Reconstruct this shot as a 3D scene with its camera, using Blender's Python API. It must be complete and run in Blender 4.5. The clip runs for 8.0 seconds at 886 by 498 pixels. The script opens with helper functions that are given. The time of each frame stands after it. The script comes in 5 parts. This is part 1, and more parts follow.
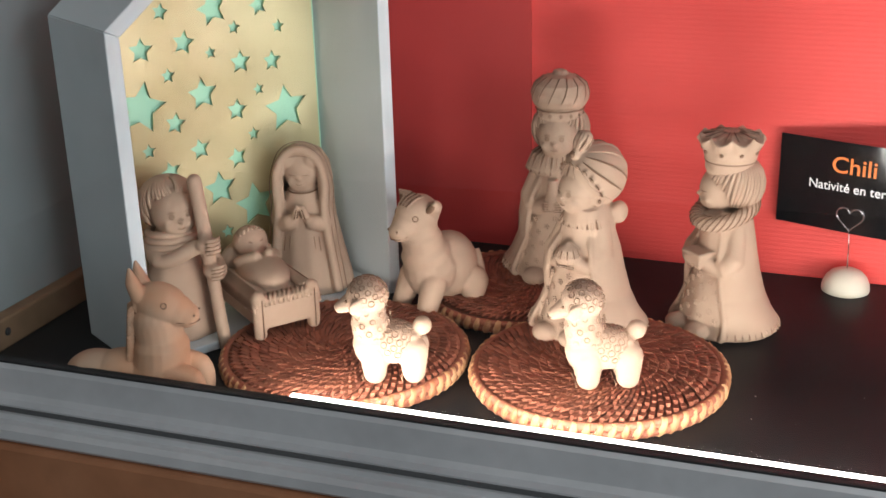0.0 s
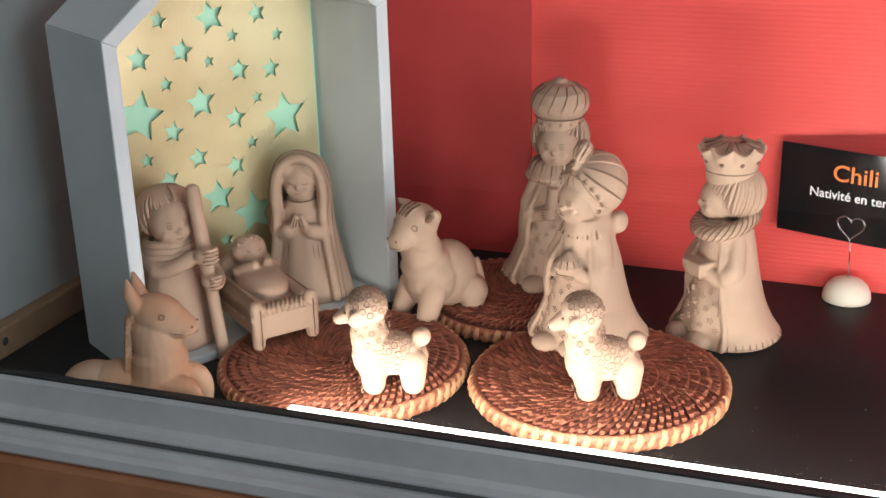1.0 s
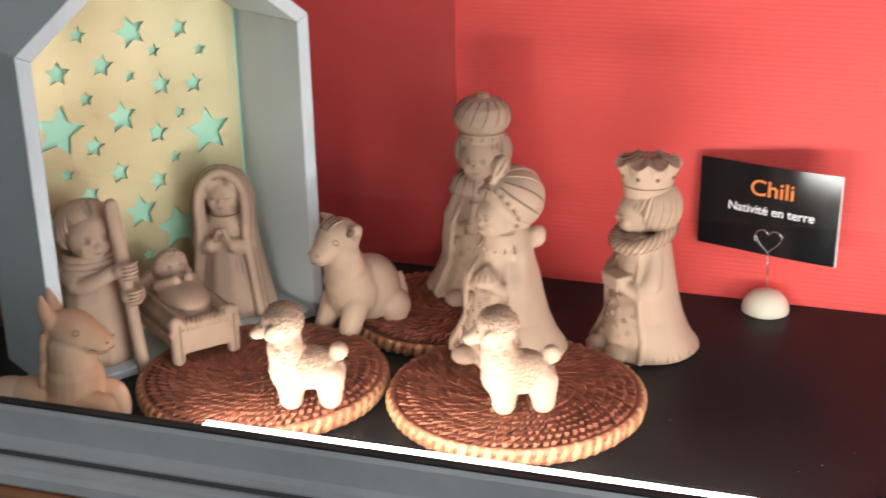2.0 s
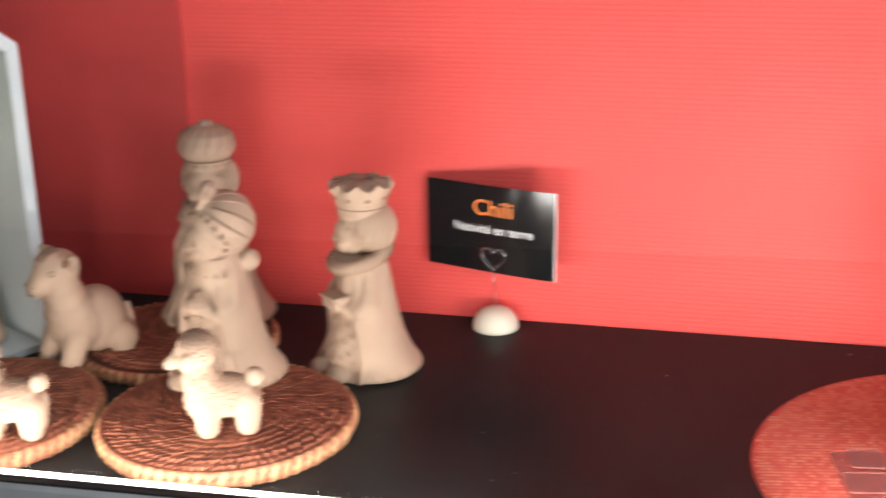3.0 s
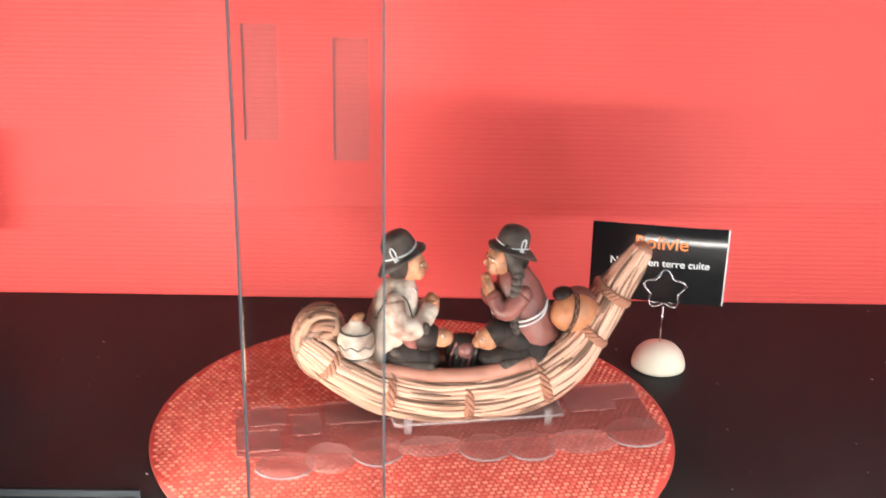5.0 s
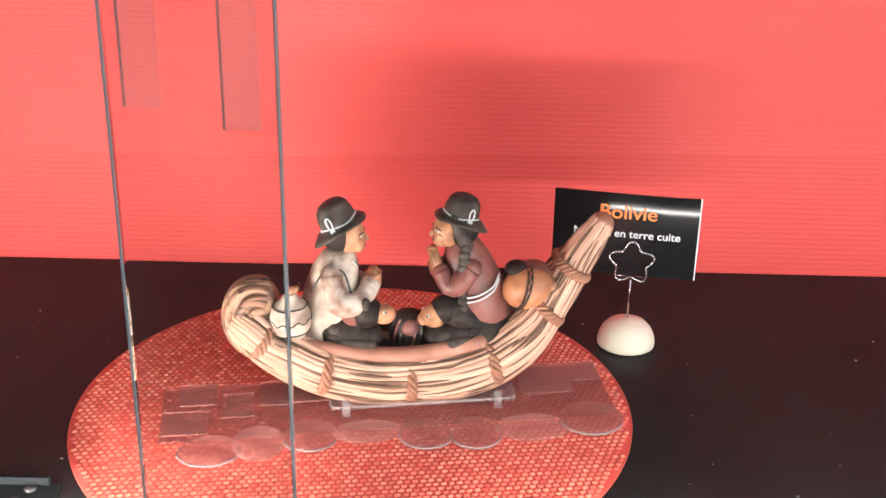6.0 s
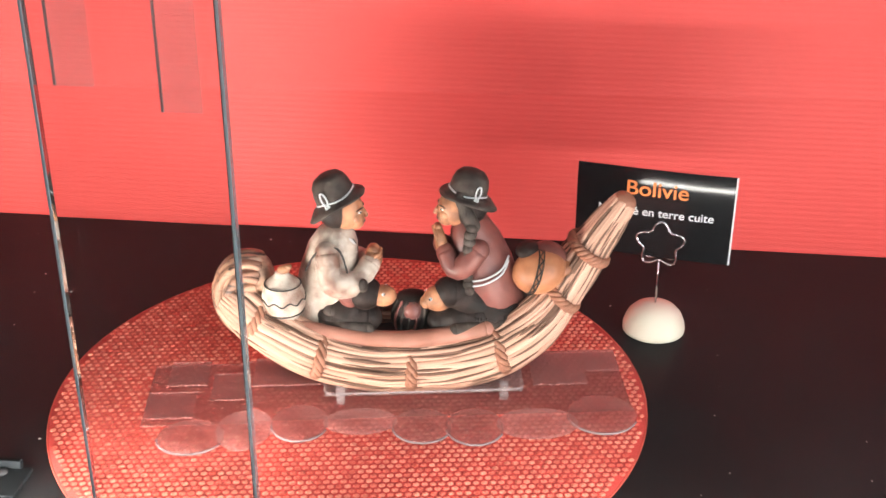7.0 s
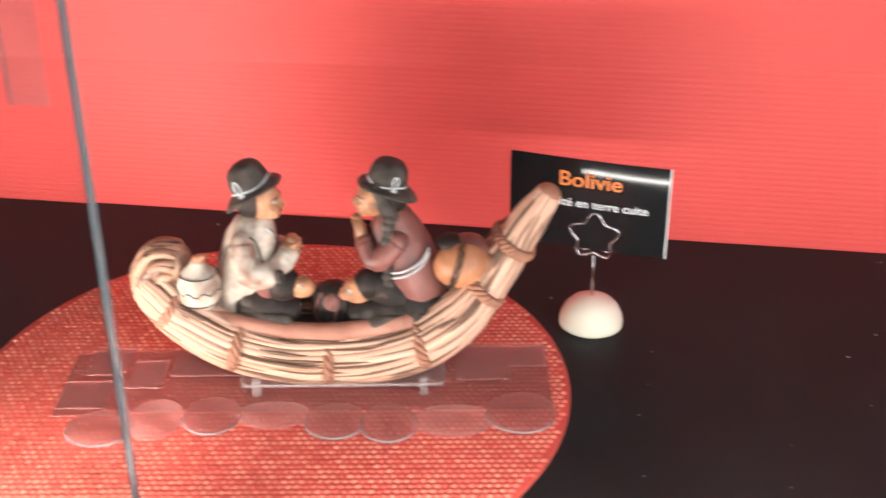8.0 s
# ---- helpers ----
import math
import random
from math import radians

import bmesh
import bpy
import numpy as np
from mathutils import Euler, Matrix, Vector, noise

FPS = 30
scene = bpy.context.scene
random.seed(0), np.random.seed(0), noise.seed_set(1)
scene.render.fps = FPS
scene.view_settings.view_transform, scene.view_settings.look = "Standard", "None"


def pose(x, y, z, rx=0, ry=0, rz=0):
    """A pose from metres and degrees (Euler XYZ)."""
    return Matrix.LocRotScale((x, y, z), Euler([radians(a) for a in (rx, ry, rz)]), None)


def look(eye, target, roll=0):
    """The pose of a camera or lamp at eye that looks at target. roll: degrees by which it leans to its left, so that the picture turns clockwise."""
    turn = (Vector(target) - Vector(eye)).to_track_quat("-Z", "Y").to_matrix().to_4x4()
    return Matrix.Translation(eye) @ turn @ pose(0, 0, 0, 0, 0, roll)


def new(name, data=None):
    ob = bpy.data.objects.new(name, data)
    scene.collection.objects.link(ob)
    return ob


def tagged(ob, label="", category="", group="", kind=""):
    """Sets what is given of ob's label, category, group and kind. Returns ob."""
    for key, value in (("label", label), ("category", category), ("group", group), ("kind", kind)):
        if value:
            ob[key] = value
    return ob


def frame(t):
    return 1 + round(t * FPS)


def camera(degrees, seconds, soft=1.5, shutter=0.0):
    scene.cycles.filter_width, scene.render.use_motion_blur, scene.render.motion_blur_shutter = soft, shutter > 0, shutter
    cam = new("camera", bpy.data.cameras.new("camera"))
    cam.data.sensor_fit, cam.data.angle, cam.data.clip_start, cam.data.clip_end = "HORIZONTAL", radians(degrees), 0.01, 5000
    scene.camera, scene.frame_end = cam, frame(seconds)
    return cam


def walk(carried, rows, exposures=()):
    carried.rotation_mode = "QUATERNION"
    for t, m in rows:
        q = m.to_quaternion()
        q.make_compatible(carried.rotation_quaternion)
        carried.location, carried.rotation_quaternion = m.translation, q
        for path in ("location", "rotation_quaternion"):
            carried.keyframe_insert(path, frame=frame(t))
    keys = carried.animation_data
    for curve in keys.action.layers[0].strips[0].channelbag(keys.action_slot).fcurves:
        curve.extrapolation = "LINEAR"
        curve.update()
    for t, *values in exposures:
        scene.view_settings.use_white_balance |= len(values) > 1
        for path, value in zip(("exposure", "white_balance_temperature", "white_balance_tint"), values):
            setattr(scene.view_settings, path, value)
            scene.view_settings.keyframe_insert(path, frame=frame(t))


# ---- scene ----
cam = camera(39.0, 8.0, shutter=0.5)
PATH = [
    (0, (0.039, -0.008, 0.359), (-0.661, 1.728, -0.345), -1.7),
    (0.3, (0.0356, -0.0055, 0.3632), (-0.667, 1.7297, -0.3408), -1.8),
    (0.5, (0.035, -0.005, 0.364), (-0.668, 1.73, -0.34), -1.8),
    (1, (0.037, -0.002, 0.365), (-0.662, 1.733, -0.342), -1.7),
    (2.5, (0.103, 0.012, 0.369), (-0.461, 1.811, -0.299), -1.0),
    (3, (0.166, 0.024, 0.359), (-0.284, 1.865, -0.28), -1.0),
    (3.5, (0.222, 0.032, 0.36), (-0.078, 1.901, -0.284), -0.6),
    (4, (0.27, 0.044, 0.359), (0.134, 1.926, -0.302), 0.3),
    (4.5, (0.316, 0.054, 0.36), (0.288, 1.941, -0.304), 0.8),
    (5, (0.344, 0.07, 0.357), (0.36, 1.938, -0.358), 1.0),
    (6.5, (0.421, 0.156, 0.35), (0.306, 1.967, -0.49), 0.5),
    (7, (0.441, 0.182, 0.353), (0.241, 1.959, -0.542), 0.1),
    (7.5, (0.447, 0.197, 0.353), (0.203, 1.961, -0.557), -0.2),
    (8, (0.503, 0.208, 0.354), (0.224, 1.955, -0.579), -0.4),
]
walk(cam, [(t, look(eye, target, roll)) for t, eye, target, roll in PATH],
     [(0.0, 0.14), (1.2, 0.14), (2.5, 0.15), (3.5, 0.28), (4.5, 0.34), (6.5, 0.30), (8.0, 0.30)])

# ---- world, lights ----
world = bpy.data.worlds.new("room_air")
world.use_nodes = True
world.node_tree.nodes["Background"].inputs[0].default_value = (0.80, 0.90, 1.0, 1)
world.node_tree.nodes["Background"].inputs[1].default_value = 0.05
scene.world = world


def area_lamp(name, m, sx, sy, watts, colour):
    d = bpy.data.lights.new(name, "AREA")
    d.shape, d.size, d.size_y, d.energy, d.color = "RECTANGLE", sx, sy, watts, colour
    ob = new(name, d)
    ob.matrix_world = m
    return ob


# the sliding front stands at a slight angle to the backdrop
FRONT = Matrix.Translation((-0.36, 0.548, 0)) @ Matrix.Rotation(0.033, 4, "Z") @ Matrix.Translation((0.36, -0.548, 0))
STRIPS = ((-0.300, 0.050, 0.0165, 0.90), (0.130, 0.300, 0.0050, 1.2), (0.380, 0.880, 0.0050, 0.75))  # from x, to x, height, watts
for x0, x1, z, watts in STRIPS:
    area_lamp("led_light", FRONT @ look(((x0 + x1) / 2, 0.573, z + 0.003), ((x0 + x1) / 2, 0.673, z + (-0.010 if z > 0.01 else 0.080))), x1 - x0, 0.006, watts, (1.0, 0.95, 0.88))
area_lamp("ceiling_light_glow", look((0.2, -0.9, 1.55), (0.1, 0.6, 0.1)), 1.3, 0.9, 4.8, (1.0, 0.97, 0.93))
area_lamp("shop_window_daylight", look((1.7, -0.7, 0.75), (-0.3, 0.7, 0.1)), 0.9, 1.2, 19, (0.84, 0.94, 1.0))

# ---- materials ----


def mat(name, base, rough=0.6, metal=0.0, grain=0.0, gscale=400, spots=None, sscale=40, bump=0.0, bscale=600, spec=0.5, coat=0.0, trans=0.0, ior=1.45, alpha=1.0):
    """A surface with two scales of variation: fine grain and larger stains, and a fine relief."""
    m = bpy.data.materials.new(name)
    m.use_nodes = True
    nt = m.node_tree
    b = nt.nodes["Principled BSDF"]
    b.inputs["Base Color"].default_value = (*base, 1)
    b.inputs["Roughness"].default_value = rough
    b.inputs["Metallic"].default_value = metal
    b.inputs["Specular IOR Level"].default_value = spec
    b.inputs["Coat Weight"].default_value = coat
    b.inputs["Coat Roughness"].default_value = 0.15
    b.inputs["Transmission Weight"].default_value = trans
    b.inputs["IOR"].default_value = ior
    b.inputs["Alpha"].default_value = alpha
    tc = nt.nodes.new("ShaderNodeTexCoord")
    col = None
    if spots:
        n = nt.nodes.new("ShaderNodeTexNoise")
        n.inputs["Scale"].default_value, n.inputs["Detail"].default_value = sscale, 4
        nt.links.new(tc.outputs["Object"], n.inputs["Vector"])
        r = nt.nodes.new("ShaderNodeValToRGB")
        r.color_ramp.elements[0].position, r.color_ramp.elements[1].position = 0.38, 0.66
        r.color_ramp.elements[0].color, r.color_ramp.elements[1].color = (*base, 1), (*spots, 1)
        nt.links.new(n.outputs["Fac"], r.inputs["Fac"])
        col = r.outputs["Color"]
    if grain:
        n = nt.nodes.new("ShaderNodeTexNoise")
        n.inputs["Scale"].default_value, n.inputs["Detail"].default_value = gscale, 3
        nt.links.new(tc.outputs["Object"], n.inputs["Vector"])
        mr = nt.nodes.new("ShaderNodeMapRange")
        mr.inputs["To Min"].default_value, mr.inputs["To Max"].default_value = 1 - grain, 1 + grain
        nt.links.new(n.outputs["Fac"], mr.inputs["Value"])
        mx = nt.nodes.new("ShaderNodeMix")
        mx.data_type, mx.blend_type = "RGBA", "MULTIPLY"
        mx.inputs["Factor"].default_value = 1
        if col:
            nt.links.new(col, mx.inputs[6])
        else:
            mx.inputs[6].default_value = (*base, 1)
        nt.links.new(mr.outputs["Result"], mx.inputs[7])
        col = mx.outputs[2]
    if col:
        nt.links.new(col, b.inputs["Base Color"])
    if bump:
        n = nt.nodes.new("ShaderNodeTexNoise")
        n.inputs["Scale"].default_value, n.inputs["Detail"].default_value = bscale, 5
        nt.links.new(tc.outputs["Object"], n.inputs["Vector"])
        bp = nt.nodes.new("ShaderNodeBump")
        bp.inputs["Strength"].default_value, bp.inputs["Distance"].default_value = bump, 0.001
        nt.links.new(n.outputs["Fac"], bp.inputs["Height"])
        nt.links.new(bp.outputs["Normal"], b.inputs["Normal"])
    return m


def by_island(m, dark, light, streak=None):
    """Lets each separate strand of a woven mesh have its own tone; streak: lengthwise dashes of a darker paint."""
    nt = m.node_tree
    g = nt.nodes.new("ShaderNodeNewGeometry")
    r = nt.nodes.new("ShaderNodeValToRGB")
    r.color_ramp.elements[0].color, r.color_ramp.elements[1].color = (*dark, 1), (*light, 1)
    nt.links.new(g.outputs["Random Per Island"], r.inputs["Fac"])
    col = r.outputs["Color"]
    if streak:
        tc = nt.nodes.new("ShaderNodeTexCoord")
        mp = nt.nodes.new("ShaderNodeMapping")
        mp.inputs["Scale"].default_value = (34, 420, 420)
        nt.links.new(tc.outputs["Object"], mp.inputs["Vector"])
        n = nt.nodes.new("ShaderNodeTexNoise")
        n.inputs["Scale"].default_value, n.inputs["Detail"].default_value = 1.0, 3
        nt.links.new(mp.outputs["Vector"], n.inputs["Vector"])
        f = nt.nodes.new("ShaderNodeValToRGB")
        f.color_ramp.elements[0].position, f.color_ramp.elements[1].position = 0.53, 0.64
        nt.links.new(n.outputs["Fac"], f.inputs["Fac"])
        mx = nt.nodes.new("ShaderNodeMix")
        mx.data_type = "RGBA"
        nt.links.new(f.outputs["Color"], mx.inputs["Factor"])
        nt.links.new(col, mx.inputs[6])
        mx.inputs[7].default_value = (*streak, 1)
        col = mx.outputs[2]
    nt.links.new(col, nt.nodes["Principled BSDF"].inputs["Base Color"])
    return m


def ridged(m, pitch, depth, axis="Z"):
    """Adds fine straight ridges, as in corrugated card."""
    nt = m.node_tree
    tc = nt.nodes.new("ShaderNodeTexCoord")
    w = nt.nodes.new("ShaderNodeTexWave")
    w.wave_type, w.bands_direction, w.wave_profile = "BANDS", axis, "SIN"
    w.inputs["Scale"].default_value = 0.314 / pitch
    w.inputs["Distortion"].default_value = 0.15
    nt.links.new(tc.outputs["Object"], w.inputs["Vector"])
    bp = nt.nodes.new("ShaderNodeBump")
    bp.inputs["Strength"].default_value, bp.inputs["Distance"].default_value = 0.5, depth
    nt.links.new(w.outputs["Fac"], bp.inputs["Height"])
    nt.links.new(bp.outputs["Normal"], nt.nodes["Principled BSDF"].inputs["Normal"])
    return m


CLAY = mat("pale_fired_clay", (0.40, 0.27, 0.195), 0.75, grain=0.10, gscale=900, spots=(0.45, 0.31, 0.225), sscale=45, bump=0.22, bscale=1300, spec=0.25)
CLAY_WARM = mat("warm_fired_clay", (0.50, 0.275, 0.165), 0.75, grain=0.10, gscale=900, spots=(0.45, 0.30, 0.21), sscale=35, bump=0.22, bscale=1300, spec=0.25)
INCISED = mat("incised_clay_line", (0.20, 0.118, 0.078), 0.9, spec=0.1)
RED_CARD = ridged(mat("red_corrugated_card", (0.81, 0.084, 0.074), 0.55, grain=0.05, gscale=300, spots=(0.76, 0.076, 0.067), sscale=6), 0.0036, 0.00024)
# red card again, darkened so the corner's shade sits in the colour
RED_SHADED = mat("shaded_red_card", (0.54, 0.052, 0.048), 0.6, grain=0.05, gscale=300, spots=(0.48, 0.045, 0.042), sscale=9)
BLACK_TOP = mat("black_laminate", (0.0125, 0.0132, 0.014), 0.33, grain=0.4, gscale=500, spots=(0.017, 0.018, 0.019), sscale=20, bump=0.03, bscale=900, spec=0.08)
DUST = mat("pale_dust", (0.7, 0.7, 0.68), 0.9)
ALU = mat("anodised_aluminium", (0.66, 0.67, 0.69), 0.45, 0.25, grain=0.08, gscale=90, spots=(0.52, 0.53, 0.55), sscale=7, bump=0.05)
ALU_DARK = mat("dark_grey_metal", (0.022, 0.024, 0.026), 0.6, 0.0, grain=0.2, gscale=200)
GASKET = mat("black_rubber", (0.015, 0.015, 0.016), 0.7, grain=0.2)
WOOD = mat("orange_varnished_wood", (0.42, 0.19, 0.10), 0.4, grain=0.18, gscale=60, spots=(0.33, 0.13, 0.06), sscale=9, bump=0.1, bscale=120)
PINE = mat("brown_pine_batten", (0.27, 0.165, 0.095), 0.6, grain=0.2, gscale=120, spots=(0.20, 0.12, 0.065), sscale=25, bump=0.1)
GREY_WALL = mat("grey_painted_panel", (0.32, 0.35, 0.355), 0.7, grain=0.08, gscale=80, spots=(0.27, 0.295, 0.30), sscale=5)
HOUSE = mat("pale_blue_grey_paint", (0.61, 0.66, 0.68), 0.6, grain=0.05, gscale=250, spots=(0.52, 0.57, 0.59), sscale=14, bump=0.08, bscale=400)
# uneven reflection and sparkle are put into the gold's colour as patches and grain
GOLD = mat("brushed_gold_card", (0.80, 0.70, 0.43), 0.36, 0.70, grain=0.26, gscale=900, spots=(0.50, 0.41, 0.22), sscale=8, bump=0.45, bscale=1500)
MINT = mat("mint_green_card", (0.48, 0.84, 0.62), 0.7, grain=0.04, gscale=300, spots=(0.45, 0.80, 0.59), sscale=14)
RATTAN = by_island(mat("reddish_rattan", (0.3, 0.1, 0.04), 0.6, spec=0.3, bump=0.2, bscale=900), (0.19, 0.060, 0.036), (0.36, 0.125, 0.074))
RATTAN_CORE = mat("dark_rattan_core", (0.125, 0.042, 0.024), 0.7, grain=0.2)
RATTAN_RIM = by_island(mat("pale_rattan_binding", (0.5, 0.25, 0.1), 0.45, bump=0.15, bscale=900), (0.33, 0.135, 0.062), (0.66, 0.38, 0.19))
VINYL = by_island(mat("red_woven_vinyl", (0.6, 0.1, 0.06), 0.55, spec=0.3, bump=0.1), (0.62, 0.115, 0.080), (0.80, 0.30, 0.21))
VINYL_BASE = mat("dark_red_vinyl", (0.50, 0.055, 0.045), 0.6, grain=0.2)
VINYL_EDGE = mat("orange_red_vinyl_edge", (0.55, 0.10, 0.07), 0.5, grain=0.1)
BLACK_CARD = mat("glossy_black_card", (0.008, 0.008, 0.009), 0.13, grain=0.2, gscale=50, bump=0.02, bscale=25)
CARD_BACK = mat("white_card_edge", (0.75, 0.75, 0.75), 0.6)
INK_ORANGE = mat("orange_print", (0.85, 0.24, 0.06), 0.5)
INK_WHITE = mat("white_print", (0.85, 0.85, 0.85), 0.5)
CREAM = mat("cream_lacquered_wood", (0.72, 0.66, 0.54), 0.45, grain=0.04, gscale=120, spots=(0.68, 0.62, 0.5), sscale=30)
WIRE = mat("bright_steel_wire", (0.75, 0.76, 0.78), 0.18, 1.0, grain=0.05)
CHROME = mat("chrome", (0.75, 0.77, 0.78), 0.15, 1.0, grain=0.05)
REED = mat("painted_straw_reed", (0.62, 0.39, 0.20), 0.5, grain=0.22, gscale=220, spots=(0.50, 0.29, 0.14), sscale=70, bump=0.15)
REED_DARK = mat("brown_reed_gap", (0.14, 0.072, 0.045), 0.7, grain=0.3, gscale=200)
ROPE = mat("brown_rope_clay", (0.29, 0.125, 0.075), 0.6, grain=0.2, gscale=400, bump=0.2)
RAIL = mat("pinkish_reed_rail", (0.40, 0.175, 0.125), 0.45, grain=0.2, gscale=200, spots=(0.29, 0.12, 0.08), sscale=60)
FELT = mat("dark_brown_glaze", (0.014, 0.010, 0.009), 0.5, grain=0.3, spots=(0.038, 0.025, 0.021), sscale=150, bump=0.5, bscale=420, spec=0.18)
FELT_LIGHT = mat("grey_brown_glaze", (0.036, 0.027, 0.023), 0.5, grain=0.3, spots=(0.085, 0.066, 0.056), sscale=170, bump=0.5, bscale=420, spec=0.18)
SHIRT = mat("cream_glaze", (0.55, 0.46, 0.38), 0.45, grain=0.2, spots=(0.20, 0.11, 0.08), sscale=95, bump=0.35, bscale=380)
MAROON = mat("maroon_glaze", (0.20, 0.068, 0.054), 0.4, grain=0.2, spots=(0.10, 0.034, 0.030), sscale=80, bump=0.35, bscale=380)
SKIN = mat("orange_tan_glaze", (0.46, 0.205, 0.105), 0.45, grain=0.2, spots=(0.20, 0.085, 0.045), sscale=150, bump=0.35, bscale=500)
PAINT_WHITE = mat("pale_grey_paint_line", (0.55, 0.56, 0.56), 0.5)
PAINT_DARK = mat("black_paint_line", (0.02, 0.018, 0.016), 0.5)
GLASS = mat("clear_glass", (0.82, 0.835, 0.83), 0.0, trans=1.0, ior=1.45)
GLASS_EDGE = mat("polished_glass_edge", (0.29, 0.34, 0.36), 0.08, trans=0.5, coat=0.5)
FROST = mat("frosted_clear_plastic", (0.46, 0.20, 0.185), 0.45, alpha=0.34, spec=0.2)
CLEAR = mat("clear_plastic_film", (0.34, 0.115, 0.105), 0.25, alpha=0.42, spec=0.3)
ACRYLIC = mat("clear_acrylic", (0.38, 0.33, 0.33), 0.03, alpha=0.24, spec=0.6)
ROOM = mat("off_white_room_paint", (0.55, 0.54, 0.52), 0.9, grain=0.04, gscale=20)
ROOM_FLOOR = mat("grey_room_floor", (0.2, 0.19, 0.18), 0.6, grain=0.1, gscale=30)
LED = bpy.data.materials.new("led_diffuser")
LED.use_nodes = True
LED.node_tree.nodes["Principled BSDF"].inputs["Emission Color"].default_value = (1.0, 0.98, 0.95, 1)
LED.node_tree.nodes["Principled BSDF"].inputs["Emission Strength"].default_value = 13.0

# ---- mesh helpers ----


def part(name, bm, material, parent=None, label="", smooth=True):
    me = bpy.data.meshes.new(name)
    if smooth:
        for f in bm.faces:
            f.smooth = True
    bm.to_mesh(me)
    bm.free()
    for m in (material if isinstance(material, (list, tuple)) else [material]):
        me.materials.append(m)
    ob = new(name, me)
    if parent:
        ob.parent = parent
    return tagged(ob, label)


def empty(name, m=None):
    ob = new(name)
    if m:
        ob.matrix_world = m
    return ob


def box(bm, lo, hi, bevel=0.0, m=None):
    lo, hi = Vector(lo), Vector(hi)
    r = bmesh.ops.create_cube(bm, size=1, matrix=Matrix.Translation((lo + hi) / 2) @ Matrix.Diagonal((*(hi - lo), 1)))
    vs = r["verts"]
    if m:
        bmesh.ops.transform(bm, matrix=m, verts=vs)
    if bevel:
        es = list({e for v in vs for e in v.link_edges})
        bmesh.ops.bevel(bm, geom=es, offset=bevel, segments=2, affect="EDGES", profile=0.5)


def ell(bm, c, r, rot=(0, 0, 0), n=20, slot=0):
    r = (r, r, r) if isinstance(r, (int, float)) else r
    res = bmesh.ops.create_uvsphere(bm, u_segments=n, v_segments=max(6, n * 2 // 3), radius=1, matrix=pose(*c, *rot) @ Matrix.Diagonal((*r, 1)))
    if slot:
        for f in {f for v in res["verts"] for f in v.link_faces}:
            f.material_index = slot


def loft(bm, rings, closed_ring=True, caps=True, slot=0):
    """Skins a list of rings, each a list of points of equal count."""
    vr = [[bm.verts.new(p) for p in ring] for ring in rings]
    n = len(vr[0])
    for a, b in zip(vr, vr[1:]):
        for i in range(n if closed_ring else n - 1):
            f = bm.faces.new((a[i], a[(i + 1) % n], b[(i + 1) % n], b[i]))
            f.material_index = slot
    if caps and closed_ring:
        bm.faces.new(vr[0][::-1]).material_index = slot
        bm.faces.new(vr[-1]).material_index = slot
    return vr


def tube(bm, pts, radii, n=10, wave=0.0, lobes=0, caps=True, slot=0, closed=False, flat=1.0):
    """A tube along points; lobes and wave give it ridges, as a bundle has."""
    pts = [Vector(p) for p in pts]
    if isinstance(radii, (int, float)):
        radii = [radii] * len(pts)
    rings, up = [], None
    k = len(pts)
    for i, p in enumerate(pts):
        if closed:
            d = (pts[(i + 1) % k] - pts[i - 1]).normalized()
        else:
            d = (pts[min(i + 1, k - 1)] - pts[max(i - 1, 0)]).normalized()
        if up is None:
            up = Vector((0, 0, 1)) if abs(d.z) < 0.9 else Vector((0, 1, 0))
        side = d.cross(up)
        side = side.normalized() if side.length > 1e-6 else Vector((1, 0, 0))
        up = side.cross(d).normalized()
        ring = []
        for j in range(n):
            a = 2 * math.pi * j / n
            r = radii[i] * (1 + wave * math.cos(lobes * a))
            ring.append(p + side * math.cos(a) * r + up * math.sin(a) * r * flat)
        rings.append(ring)
    if closed:
        vr = loft(bm, rings, caps=False, slot=slot)
        a, b = vr[-1], vr[0]
        for i in range(n):
            f = bm.faces.new((a[i], a[(i + 1) % n], b[(i + 1) % n], b[i]))
            f.material_index = slot
    else:
        loft(bm, rings, caps=caps, slot=slot)


def limb(bm, pts, radii, n=20, slot=0):
    """A tube with rounded ends."""
    tube(bm, pts, radii, n, slot=slot)
    ell(bm, pts[0], radii[0] if isinstance(radii, (list, tuple)) else radii, n=18, slot=slot)
    ell(bm, pts[-1], radii[-1] if isinstance(radii, (list, tuple)) else radii, n=18, slot=slot)


def lathe(bm, prof, n=48, c=(0, 0, 0), sy=1.0, folds=0, depth=0.0, lean=(0, 0), slot=0):
    """A turned body from (radius, height) pairs, with folds that fade upwards."""
    z0, z1 = prof[0][1], prof[-1][1]
    rings = []
    for r, z in prof:
        t = (z - z0) / max(1e-6, z1 - z0)
        ring = []
        for j in range(n):
            a = 2 * math.pi * j / n
            rr = r * (1 + depth * (1 - t) * math.cos(folds * a))
            ring.append((c[0] + lean[0] * t + rr * math.cos(a), c[1] + lean[1] * t + sy * rr * math.sin(a), c[2] + z))
        rings.append(ring)
    loft(bm, rings, slot=slot)


def ring(bm, c, normal, R, r, n=14, m=5, slot=0):
    q = Vector((0, 0, 1)).rotation_difference(Vector(normal)).to_matrix()
    c = Vector(c)
    tube(bm, [c + q @ Vector((R * math.cos(2 * math.pi * i / n), R * math.sin(2 * math.pi * i / n), 0)) for i in range(n)], r, m, closed=True, slot=slot)


